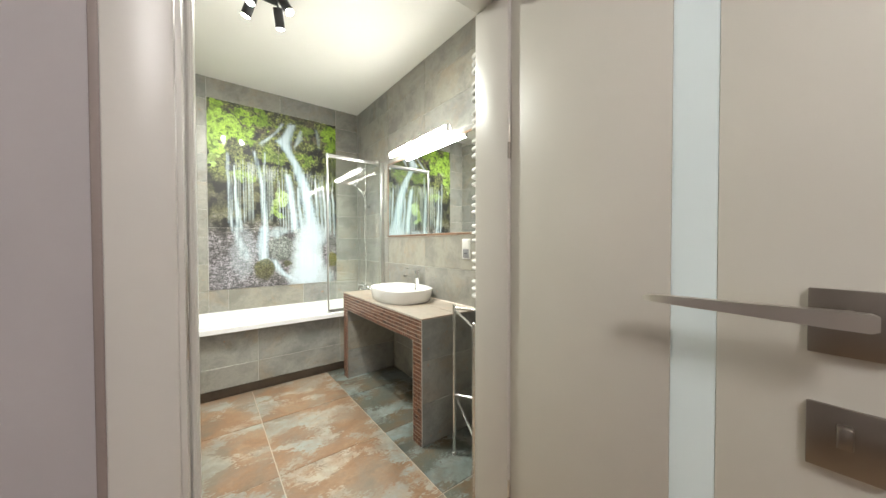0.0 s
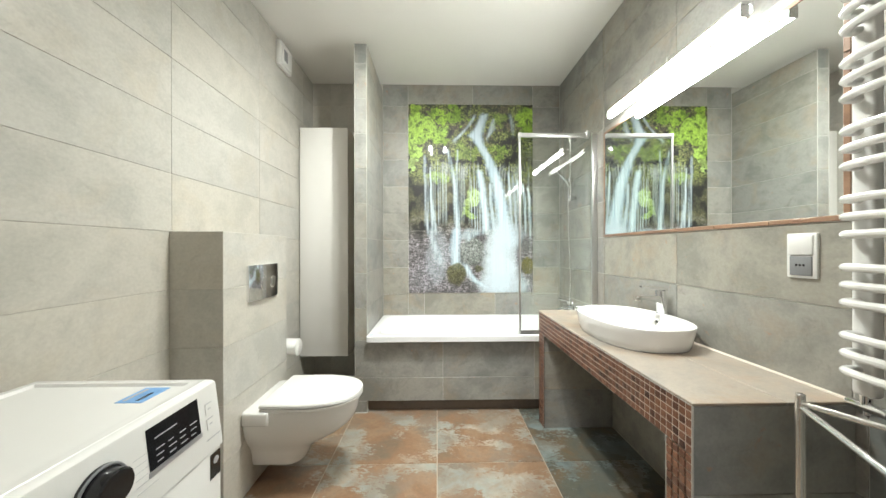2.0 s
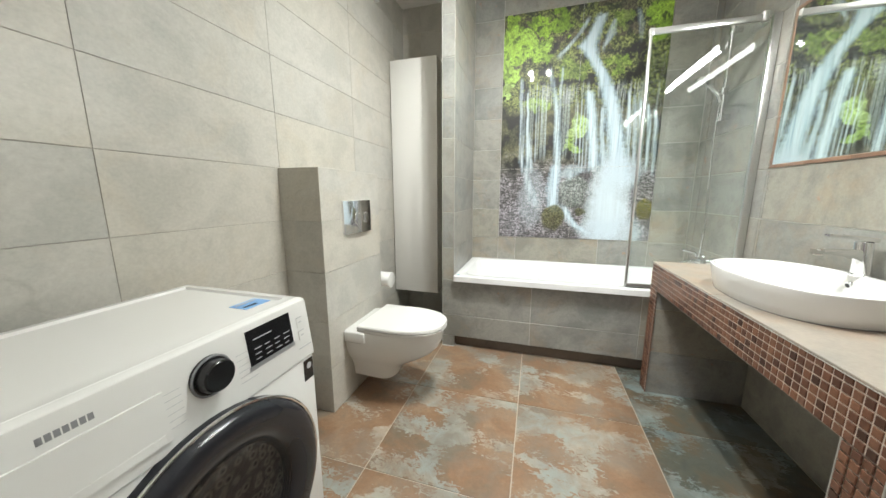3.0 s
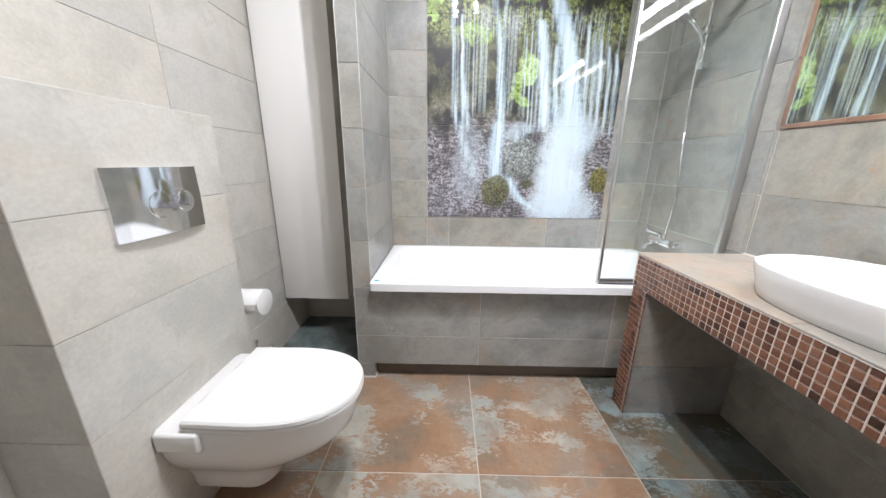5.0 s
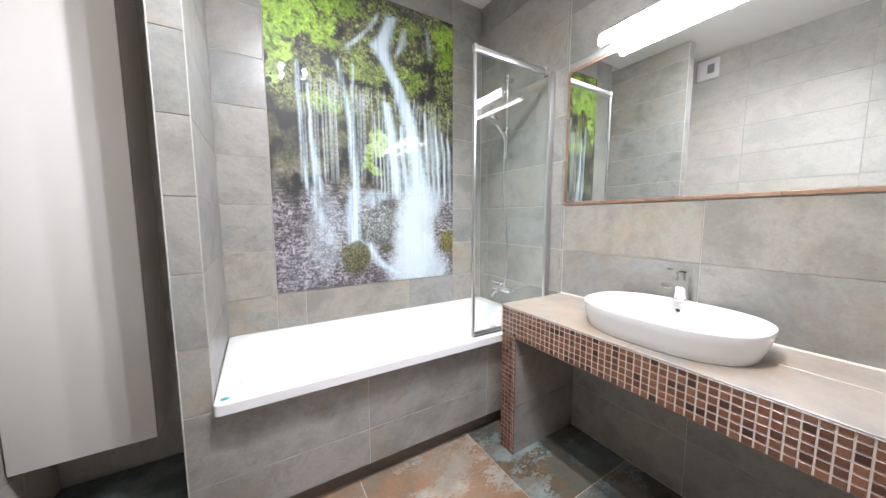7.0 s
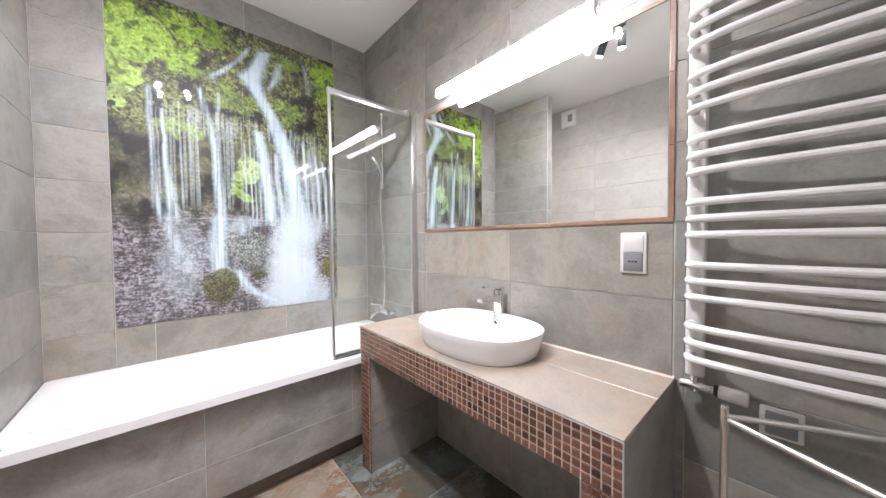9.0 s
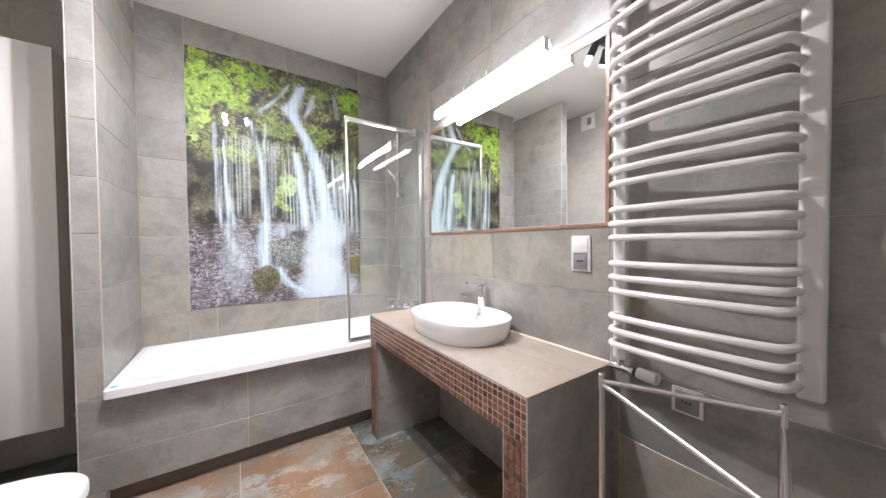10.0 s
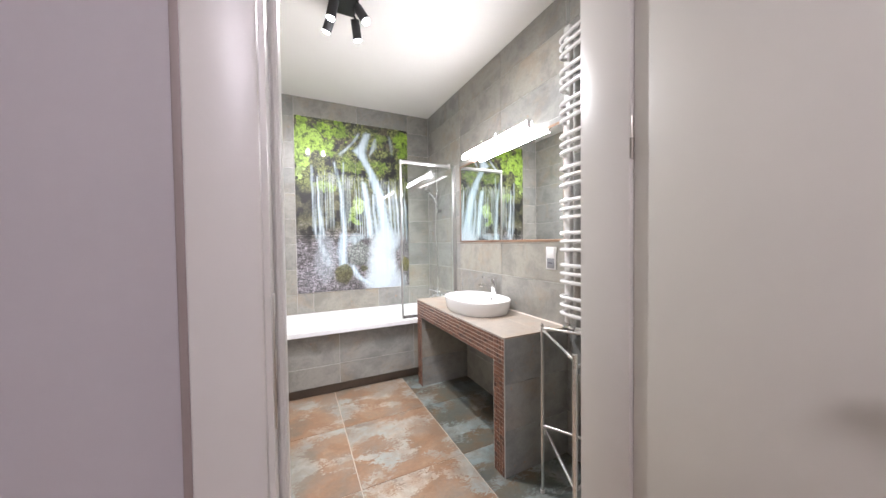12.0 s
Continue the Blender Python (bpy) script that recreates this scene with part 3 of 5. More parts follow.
def mural_colours(u, w):
    """Colours of the print; u runs to the right, w down, both 0 to 1."""
    def paint(col, mask, c):
        return col + mask[:, None] * (np.array(c) - col)

    def tinted(col, mask, a, b, f):
        c = np.array(a) + f[:, None] * (np.array(b) - np.array(a))
        return col + mask[:, None] * (c - col)

    n1, n2 = fractal(u, w, (5, 8), 5, 11), fractal(u, w, (14, 20), 4, 31)
    n3, n4 = fractal(u, w, (80, 112), 3, 51), fractal(u, w, (9, 4), 5, 71)
    fine = fractal(u, w, (150, 190), 2, 91)
    twigs = fractal((u + 0.5 * w) / 1.5, w, (70, 260), 2, 95)
    uu, ww = u + 0.05 * (n1 - 0.5), w + 0.06 * (n4 - 0.5)
    col = np.zeros((len(u), 3)) + 0.02
    col = tinted(col, np.ones_like(u), (0.012, 0.012, 0.008), (0.19, 0.185, 0.10), step(0.35, 0.75, n2) * (0.4 + 0.9 * n3))
    # moss on the upper cliff and here and there
    moss = step(0.44, 0.36, ww) * step(0.3, 0.56, n2 + 0.25 * (n3 - 0.5) + 0.12 * (0.3 - w))
    col = tinted(col, moss, (0.030, 0.042, 0.010), (0.36, 0.40, 0.13), step(0.32, 0.72, n3 * 0.35 + fine * 0.25 + 0.4 * fractal((u + 0.6 * w) / 1.6, (w + 0.2 * (1 - u)) / 1.2, (90, 140), 3, 61)))
    brown = step(0.40, 0.10, ww) * step(0.58, 0.70, fractal(u, w, (8, 16), 4, 131))
    col = tinted(col, brown * 0.8, (0.05, 0.04, 0.025), (0.20, 0.17, 0.11), fine)
    # pebbly ground at the foot
    foot = step(0.60, 0.76, ww + 0.16 * (n2 - 0.5))
    col = tinted(col, foot, (0.11, 0.105, 0.10), (0.48, 0.44, 0.48), step(0.34, 0.70, n3 * 0.15 + fine * 0.35 + twigs * 0.5) * step(0.22, 0.66, n2 * 0.7 + n1 * 0.3 + 0.45 * (w - 0.74)))
    # bright leaves
    warp_u, warp_w = fractal(u, w, (12, 16), 4, 171) - 0.5, fractal(u, w, (12, 16), 4, 181) - 0.5
    leafy = 1 - np.abs(2 * fractal(u + 0.04 * warp_u, w + 0.04 * warp_w, (34, 46), 3, 191) - 1)
    def leaves(cu, cw, ru, rw, seed, amount=1.0, pale=0.0):
        nonlocal col
        a, b = u + 0.16 * warp_u, w + 0.12 * warp_w
        d = ((a - cu) / ru) ** 2 + ((b - cw) / rw) ** 2 + 1.3 * (fractal(u, w, (20, 26), 4, seed) - 0.5)
        m = step(1.15, 0.70, d) * amount * step(0.10, 0.55, leafy + 0.30 * (1 - d))
        tone = step(0.35, 0.9, leafy) * (0.35 + 0.65 * step(0.3, 0.7, fractal(u, w, (12, 16), 3, seed + 7)))
        col = tinted(col, m, (0.12 + pale * 0.2, 0.20 + pale * 0.15, 0.015 + pale * 0.12), (0.48 + pale * 0.22, 0.72 + pale * 0.08, 0.08 + pale * 0.45), tone)
    leaves(0.10, 0.14, 0.20, 0.060, 201, 1.0, 0.1)
    leaves(0.33, 0.055, 0.17, 0.040, 211)
    leaves(0.20, 0.17, 0.12, 0.045, 207, 1.0, 0.06)
    leaves(0.06, 0.05, 0.07, 0.05, 209, 0.7)
    leaves(0.04, 0.24, 0.07, 0.05, 203, 1.0, 0.15)
    leaves(0.02, 0.31, 0.05, 0.025, 205, 1.0, 0.4)
    leaves(0.95, 0.10, 0.085, 0.085, 213)
    leaves(0.48, 0.26, 0.08, 0.050, 217, 0.4, 0.05)
    leaves(0.73, 0.25, 0.10, 0.040, 227, 0.4)
    leaves(0.72, 0.07, 0.10, 0.030, 229, 0.35)
    leaves(0.24, 0.40, 0.075, 0.040, 219, 0.55, 0.2)
    leaves(0.50, 0.50, 0.060, 0.050, 221, 0.9, 0.5)
    leaves(0.46, 0.57, 0.065, 0.028, 223, 0.7, 0.2)
    dark = step(0.66, 0.74, fractal(u, w, (22, 30), 3, 301)) * step(0.34, 0.2, w) * step(0.0, 0.1, u)
    col = paint(col, dark * 0.75, (0.02, 0.03, 0.012))
    streak = fractal(u, w, (150, 6), 3, 401)
    streak2 = fractal(u, w, (60, 3), 3, 421)
    water = np.zeros_like(u)
    wob = 0.012 * (fractal(u, w, (3, 14), 2, 431) - 0.5)

    def fall(path, seed, strength=1.0, blue=0.3, soft=0.6):
        """Water along points (u, w, half width)."""
        nonlocal col, water
        pu, pw, ph = (np.array(c) for c in zip(*path))
        c = np.interp(w, pw, pu) + wob
        hw = np.interp(w, pw, ph)
        d = np.abs(u - c) / np.maximum(hw, 1e-4)
        ends = step(pw[0] - 0.012, pw[0] + 0.012, w + 0.02 * (n3 - 0.5)) * step(pw[-1] + 0.03, pw[-1] - 0.02, w)
        m = step(1.35, soft * 0.35, d + 0.5 * (n3 - 0.5)) * ends * strength * (1.0 - 0.75 * (1 - soft) + 0.75 * (1 - soft) * step(0.36, 0.62, streak * 0.6 + streak2 * 0.4))
        m = np.clip(m * (0.84 + 0.35 * step(0.3, 0.7, streak)), 0, 1)
        water = np.maximum(water, m)
        col = tinted(col, m, (0.42, 0.58, 0.65 + 0.1 * blue), (0.74, 0.84, 0.89), (0.35 + 0.65 * step(0.25, 0.65, streak2 * 0.6 + streak * 0.4)) * (0.5 + 0.5 * step(1.0, 0.2, d)))
    # curtain of thin threads
    for k, (cu, a, b, hw, s) in enumerate(((0.235, 0.30, 0.63, 0.004, 0.5), (0.30, 0.34, 0.62, 0.003, 0.35), (0.355, 0.33, 0.60, 0.003, 0.3), (0.50, 0.39, 0.64, 0.005, 0.6), (0.525, 0.38, 0.66, 0.004, 0.6), (0.545, 0.40, 0.68, 0.004, 0.55), (0.565, 0.41, 0.66, 0.005, 0.6), (0.59, 0.42, 0.67, 0.004, 0.55), (0.605, 0.42, 0.66, 0.003, 0.5), (0.155, 0.33, 0.6, 0.003, 0.3), (0.27, 0.31, 0.5, 0.003, 0.4))):
        fall([(cu, a, hw), (cu + 0.006, b, hw * 1.6)], 500 + k, s)
    threads = step(0.54, 0.66, fractal(u, w, (110, 2), 2, 441)) * step(0.29, 0.36, ww) * step(0.66, 0.60, ww) * step(0.15, 0.20, u)
    col = paint(col, threads * 0.45, (0.50, 0.57, 0.56))
    ledge = step(0.55, 0.7, fractal(u, w, (100, 12), 2, 451)) * step(0.30, 0.34, ww) * step(0.42, 0.36, ww) * step(0.17, 0.2, u)
    col = paint(col, ledge * 0.55, (0.55, 0.58, 0.56))
    fall([(0.130, 0.27, 0.012), (0.138, 0.45, 0.016), (0.150, 0.64, 0.022), (0.20, 0.74, 0.030), (0.25, 0.84, 0.04)], 601, 0.62, 0.6, 0.3)
    fall([(0.175, 0.33, 0.007), (0.182, 0.50, 0.013), (0.205, 0.68, 0.030)], 602, 0.75)
    fall([(0.315, 0.24, 0.014), (0.345, 0.33, 0.018), (0.375, 0.45, 0.020), (0.385, 0.66, 0.026)], 603, 0.7, 0.6, 0.35)
    fall([(0.395, 0.24, 0.008), (0.385, 0.36, 0.012), (0.400, 0.66, 0.014)], 604, 0.6)
    fall([(0.385, 0.66, 0.035), (0.370, 0.76, 0.046), (0.375, 0.86, 0.036)], 605, 0.95, 0.6, 0.9)
    fall([(0.43, 0.84, 0.05), (0.50, 0.92, 0.035), (0.58, 0.96, 0.05)], 606, 0.6)
    # upper branches of the main fall
    fall([(0.535, 0.055, 0.014), (0.49, 0.11, 0.016), (0.43, 0.155, 0.018), (0.375, 0.19, 0.022)], 611, 0.7)
    fall([(0.685, 0.075, 0.012), (0.67, 0.13, 0.030), (0.63, 0.18, 0.012)], 607, 0.6)
    fall([(0.61, 0.050, 0.034), (0.575, 0.12, 0.038), (0.535, 0.165, 0.060), (0.575, 0.215, 0.034), (0.625, 0.27, 0.036), (0.675, 0.34, 0.044), (0.715, 0.43, 0.050), (0.745, 0.54, 0.054), (0.765, 0.64, 0.065), (0.79, 0.74, 0.10)], 608, 1.0, 0.5, 1.0)
    fall([(0.570, 0.35, 0.030), (0.595, 0.46, 0.032), (0.630, 0.68, 0.038)], 609, 0.9, 0.6, 0.85)
    fall([(0.655, 0.42, 0.012), (0.665, 0.55, 0.016), (0.690, 0.68, 0.024)], 612, 0.8, 0.6, 0.8)
    fall([(0.815, 0.05, 0.016), (0.835, 0.11, 0.020), (0.84, 0.16, 0.012)], 610, 0.45)
    fall([(0.52, 0.68, 0.05), (0.47, 0.74, 0.016), (0.44, 0.82, 0.014)], 613, 0.6)
    for k, cu in enumerate((0.80, 0.835, 0.87, 0.915, 0.955)):
        fall([(cu, 0.36 + 0.02 * k, 0.009), (cu + 0.02, 0.5, 0.014), (cu + 0.03, 0.64 + 0.015 * k, 0.010)], 620 + k, 0.75)
    # spray and mist
    def mist(cu, cw, ru, rw, strength, seed, c=(0.68, 0.77, 0.84)):
        nonlocal col, water
        d = ((u + 0.06 * warp_u - cu) / ru) ** 2 + ((w + 0.06 * warp_w - cw) / rw) ** 2 + 0.9 * (fractal(u, w, (7, 10), 5, seed) - 0.5)
        m = step(1.45, 0.25, d) * strength * (0.9 + 0.1 * step(0.3, 0.7, streak2))
        water = np.maximum(water, m)
        col = paint(col, m, c)
    mist(0.23, 0.80, 0.09, 0.14, 0.34, 701, (0.68, 0.76, 0.82))
    mist(0.14, 0.92, 0.13, 0.10, 0.12, 711, (0.62, 0.64, 0.72))
    mist(0.455, 0.705, 0.060, 0.035, 0.55, 703)
    mist(0.525, 0.678, 0.070, 0.022, 0.45, 709)
    mist(0.73, 0.86, 0.15, 0.19, 1.0, 705, (0.74, 0.83, 0.89))
    mist(0.77, 0.97, 0.20, 0.08, 0.8, 713)
    mist(0.79, 0.70, 0.13, 0.10, 0.75, 707)
    # rocks
    def rock(cu, cw, ru, rw, a, b, seed, strength=1.0):
        nonlocal col
        d = ((u + 0.05 * warp_u - cu) / ru) ** 2 + ((w + 0.05 * warp_w - cw) / rw) ** 2 + 0.6 * (fractal(u, w, (12, 16), 4, seed) - 0.5)
        col = tinted(col, step(1.15, 0.6, d) * strength, a, b, (0.25 + 0.75 * step(0.25, 0.75, n2 * 0.4 + fine * 0.6)) * (0.45 + 0.55 * (cw + rw - w) / (2 * rw)))
    rock(0.515, 0.785, 0.095, 0.078, (0.07, 0.078, 0.07), (0.50, 0.53, 0.50), 801, 0.92)
    rock(0.385, 0.905, 0.085, 0.055, (0.05, 0.05, 0.016), (0.24, 0.235, 0.095), 803, 0.85)
    rock(0.56, 0.875, 0.04, 0.018, (0.05, 0.06, 0.02), (0.28, 0.28, 0.14), 805, 0.8)
    rock(0.965, 0.86, 0.05, 0.05, (0.06, 0.06, 0.015), (0.32, 0.28, 0.07), 807)
    fall([(0.455, 0.855, 0.018), (0.49, 0.90, 0.020), (0.54, 0.94, 0.024), (0.62, 0.97, 0.030)], 616, 0.85, 0.5, 0.9)
    return np.clip(col * (1 + (0.9 * (1 - water) * (fine - 0.5))[:, None]), 0.003, 0.95)


def print_material():
    m = mat("printed_glass", (0.5, 0.5, 0.5), 0.5)
    n = Nodes(m)
    a = n.add("ShaderNodeAttribute")
    a.attribute_name = "print"
    n.base(a.outputs["Color"])
    n.p.inputs["Coat Weight"].default_value = 1.0
    n.p.inputs["Coat Roughness"].default_value = 0.02
    return m


def mural():
    x0, x1, z0, z1, depth = 0.121, 1.293, 0.769, 2.538, 0.004
    art = thing("waterfall_mural", (x0, NORTH, z0), "glossy green waterfall photograph printed on six glass wall panels", "mural")
    m, n = print_material(), 290
    cols, rows = (x0, (x0 + x1) / 2, x1), (z0, 1.349, 1.95, z1)
    for a, b in zip(cols, cols[1:]):
        for c, d in zip(rows, rows[1:]):
            gx, gz = np.linspace(a + 0.0008, b - 0.0008, n), np.linspace(c + 0.0008, d - 0.0008, n)
            xx, zz = (g.ravel() for g in np.meshgrid(gx, gz))
            front = np.stack([xx - x0, np.full_like(xx, -depth), zz - z0], 1)
            k = np.arange(n * n).reshape(n, n)
            quads = np.stack([k[:-1, :-1], k[:-1, 1:], k[1:, 1:], k[1:, :-1]], -1).reshape(-1, 4)
            rim = np.concatenate([k[0, :], k[1:, -1], k[-1, -2::-1], k[-2:0:-1, 0]])
            back = front[rim] + np.array([0, depth, 0])
            bi = n * n + np.arange(len(rim))
            sides = np.stack([np.roll(rim, -1), rim, bi, np.roll(bi, -1)], -1)
            me = bpy.data.meshes.new("glass_panel")
            me.from_pydata(np.concatenate([front, back]).tolist(), [], np.concatenate([quads, sides]).tolist())
            rgb = 0.86 * mural_colours((xx - x0) / (x1 - x0), (z1 - zz) / (z1 - z0)) ** 1.14
            rgba = np.concatenate([np.concatenate([rgb, rgb[rim] * 0.6]), np.ones((len(me.vertices), 1))], 1)
            layer = me.color_attributes.new("print", "FLOAT_COLOR", "POINT")
            layer.data.foreach_set("color", rgba.astype(np.float32).ravel())
            me.materials.append(m)
            new("glass_panel", me).parent = art


mural()


# ---- vanity ----
VX, VY0, VY1, VTOP = 1.088, 1.533, 2.815, 0.757
PITCH = 0.0245


def vanity():
    v = thing("vanity_counter", (0, 0, 0), "built-in tiled washbasin counter with a brown mosaic front", "vanity")
    part("counter_core", block((VX + 0.005, VY0 + 0.005, 0.612), (EAST - 0.001, VY1 - 0.005, VTOP - 0.008)), M_MGROUT, v)
    part("leg_core", block((VX + 0.005, VY0 + 0.005, 0), (EAST - 0.001, VY0 + 0.092, 0.612)), M_MGROUT, v)
    part("leg_core", block((VX + 0.005, VY1 - 0.092, 0), (EAST - 0.001, VY1 - 0.005, 0.612)), M_MGROUT, v)
    # top tiles
    for a, b in ((VX - 0.001, 1.352), (1.354, EAST - 0.012)):
        for c, d in ((VY0 - 0.001, 2.196), (2.198, VY1)):
            part("top_tile", block((a, c, VTOP - 0.009), (b, d, VTOP), 0.0015, 1), M_TOP, v)
    part("sealant", tube([(EAST - 0.006, VY0, VTOP - 0.001), (EAST - 0.006, VY1, VTOP - 0.001)], 0.006, 8), M_MGROUT, v, "pale sealant line")
    # side tiles, outside and in the knee space
    for y0, y1 in ((VY0 - 0.001, VY0 + 0.005), (VY0 + 0.092, VY0 + 0.098), (VY1 - 0.098, VY1 - 0.092)):
        for z0, z1 in ((0.002, 0.251), (0.253, 0.503), (0.505, VTOP - 0.010 if y0 < VY0 else 0.611)):
            part("side_tile", block((VX + 0.004, y0, z0), (EAST - 0.002, y1, z1), 0.001, 1), M_GREY, v)
    return v


vanity_thing = vanity()


def basin():
    cx, cy, z0 = 1.325, 2.187, VTOP
    b = thing("washbasin", (cx, cy, z0), "white oval porcelain countertop washbasin", "washbasin")
    P = 2.45
    outer = [(0.0, 0.905), (0.003, 0.915), (0.006, 0.925), (0.03, 0.95), (0.065, 0.98), (0.092, 1.0), (0.0965, 0.997), (0.0985, 0.988), (0.099, 0.975)]
    r = [oval(0, 0, z, 0.207 * k, 0.284 * k, P, 64) for z, k in outer]
    inner = [(0.099, 0.955, 0.89), (0.0975, 0.945, 0.875), (0.09, 0.935, 0.862), (0.06, 0.90, 0.82), (0.035, 0.80, 0.72), (0.022, 0.60, 0.52), (0.017, 0.15, 0.14)]
    r += [oval(-0.014, 0, z, 0.207 * kx, 0.284 * ky, P, 64) for z, ky, kx in inner]
    body = part("bowl", loft(r), M_PORC, b)
    part("foot_seal", loft([oval(0, 0, 0.0004, 0.207 * 0.915, 0.284 * 0.912, P, 64), oval(0, 0, 0.0035, 0.207 * 0.913, 0.284 * 0.91, P, 64)]), M_GREYP, b, "thin grey sealant line")
    part("overflow_ring", cylinder((0.165, 0.02, 0.067), (0.152, 0.02, 0.064), 0.012, bevel=0.002), M_CHROME, body, "chrome overflow ring")
    part("overflow_hole", cylinder((0.1519, 0.02, 0.0640), (0.1508, 0.02, 0.0638), 0.0075), M_BLACK, body)
    part("drain", cylinder((-0.014, 0, 0.017), (-0.014, 0, 0.022), 0.03, bevel=0.002), M_CHROME, body, "chrome drain cap")
    t = thing("basin_tap", (cx + 0.182, 2.212, z0 + 0.099), "chrome single-lever tap on the washbasin rim", "tap")
    part("body", loft([oval(0, 0, 0, 0.027, 0.027), oval(0, 0, 0.006, 0.027, 0.027), oval(0, 0, 0.010, 0.0235, 0.0235), oval(-0.004, 0, 0.06, 0.0225, 0.0225), oval(-0.008, 0, 0.112, 0.0225, 0.0225), oval(-0.0085, 0, 0.118, 0.0205, 0.0205)]), M_CHROME, t)
    flat = lambda rows: loft([[(x, y, z + h) for y, h in ((-w, -q), (w, -q), (w, q * 0.6), (w * 0.8, q), (-w * 0.8, q), (-w, q * 0.6))] for x, z, w, q in rows])
    part("spout", flat(((0.0, 0.066, 0.019, 0.022), (-0.04, 0.078, 0.018, 0.015), (-0.10, 0.083, 0.0165, 0.010), (-0.135, 0.080, 0.0155, 0.008))), M_CHROME, t)
    part("aerator", cylinder((-0.122, 0, 0.066), (-0.121, 0, 0.076), 0.011), M_STEEL, t)
    part("lever", flat(((0.014, 0.125, 0.0215, 0.0075), (-0.03, 0.131, 0.020, 0.0065), (-0.09, 0.137, 0.0125, 0.005), (-0.108, 0.138, 0.009, 0.004))), M_CHROME, t)
    return b


basin()


def wall_mirror():
    y0, y1, z0, z1, w = 1.540, 2.820, 1.262, 1.983, 0.0155
    m = thing("wall_mirror", (EAST, (y0 + y1) / 2, z0), "large wall mirror with a narrow copper-brown tile border", "mirror")
    half, h = (y1 - y0) / 2, z1 - z0
    part("mirror_glass", block((-0.004, -half + w + 0.001, w + 0.001), (0.002, half - w - 0.001, h - w - 0.001), 0.0008, 1), M_MIRROR, m)
    n = 6
    for k in range(n):
        a, b = -half + k * 2 * half / n, -half + (k + 1) * 2 * half / n
        for z in (0, h - w):
            part("border_strip", block((-0.006, a + 0.001, z), (0.002, b - 0.001, z + w), 0.0015, 1), M_BORDER, m)
    for k in range(3):
        a, b = w + k * (h - 2 * w) / 3, w + (k + 1) * (h - 2 * w) / 3
        for y in (-half, half - w):
            part("border_strip", block((-0.006, y, a + 0.001), (0.002, y + w, b - 0.001), 0.0015, 1), M_BORDER, m)


wall_mirror()


def socket(name, at, label, height, with_switch):
    s = thing(name, at, label, "wall socket")
    part("plate", block((-0.010, -0.041, 0), (0.001, 0.041, height), 0.004), M_PLAST, s)
    z = 0.008
    insert = part("insert", block((-0.014, -0.030, z), (-0.006, 0.030, z + 0.062), 0.003), M_GREYP, s, "grey hinged cover")
    for y in (-0.010, 0.0, 0.010):
        part("mark", block((-0.0146, y - 0.0025, z + 0.030), (-0.0138, y + 0.0025, z + 0.036)), M_DISPLAY, insert)
    if with_switch:
        part("rocker", block((-0.015, -0.033, 0.073), (-0.006, 0.033, height - 0.006), 0.004), M_PLAST, s, "white rocker switch")


socket("switch_socket", (EAST, 1.654, 1.088), "white double wall unit with a switch and grey socket", 0.142, True)
socket("wall_socket", (EAST, 1.300, 0.670), "white wall socket with a grey cover", 0.080, False)


# ---- towel radiator ----
def radiator():
    yl, yr, x, z0 = 1.474, 1.05, 1.498, 0.80
    r = thing("towel_radiator", (x, yr, z0), "white ladder towel radiator with curved bars in groups", "radiator")
    w = yl - yr
    for y in (0, w):
        post = part("post", block((-0.016, y - 0.023, 0.0 if y else 0.035), (0.016, y + 0.023, 1.66), 0.010, 3), M_ENAMEL, r)
        for z in (0.22, 1.42):
            part("wall_bracket", cylinder((0.014, y, z), (EAST - x + 0.001, y, z), 0.010), M_ENAMEL, post)
    end = bezier((-0.004, w, 0), (-0.045, w + 0.026, 0), (-0.062, w + 0.008, 0), (-0.07, w - 0.045, 0), 6)
    middle = bezier(end[-1], (-0.084, w - 0.12, 0), (-0.084, 0.12, 0), (-0.07, 0.045, 0), 8)[1:]
    back = bezier(middle[-1], (-0.064, 0.034, 0), (-0.045, 0.021, 0), (-0.008, 0.019, 0), 6)[1:]
    first = None
    for group in range(9):
        for k in range(3):
            z = 0.066 + 0.176 * group + 0.0455 * k
            if first is None:
                first = part("bar", tube(end + middle + back, 0.0108, 10), M_ENAMEL, r)
                bar = first
            else:
                bar = new("bar", first.data)
                bar.parent = r
            bar.location = (0, 0, z)
    v = part("valve", cylinder((-0.004, w, -0.045), (-0.004, w, 0.002), 0.011), M_CHROME, r, "chrome radiator valve")
    part("valve_body", cylinder((-0.004, w + 0.035, -0.028), (-0.004, w - 0.045, -0.028), 0.013, bevel=0.002), M_CHROME, v)
    part("valve_ring", cylinder((-0.004, w - 0.045, -0.028), (-0.004, w - 0.053, -0.028), 0.016), M_BLACK, v)
    part("thermostat", cylinder((-0.004, w - 0.053, -0.028), (-0.004, w - 0.115, -0.030), 0.018, 0.021, bevel=0.005), M_PLAST, v, "white thermostat head")
    part("supply_pipe", tube([(-0.004, w, -0.04), (0.0, w, -0.046), (EAST - x + 0.001, w, -0.046)], 0.008), M_CHROME, v)


radiator()


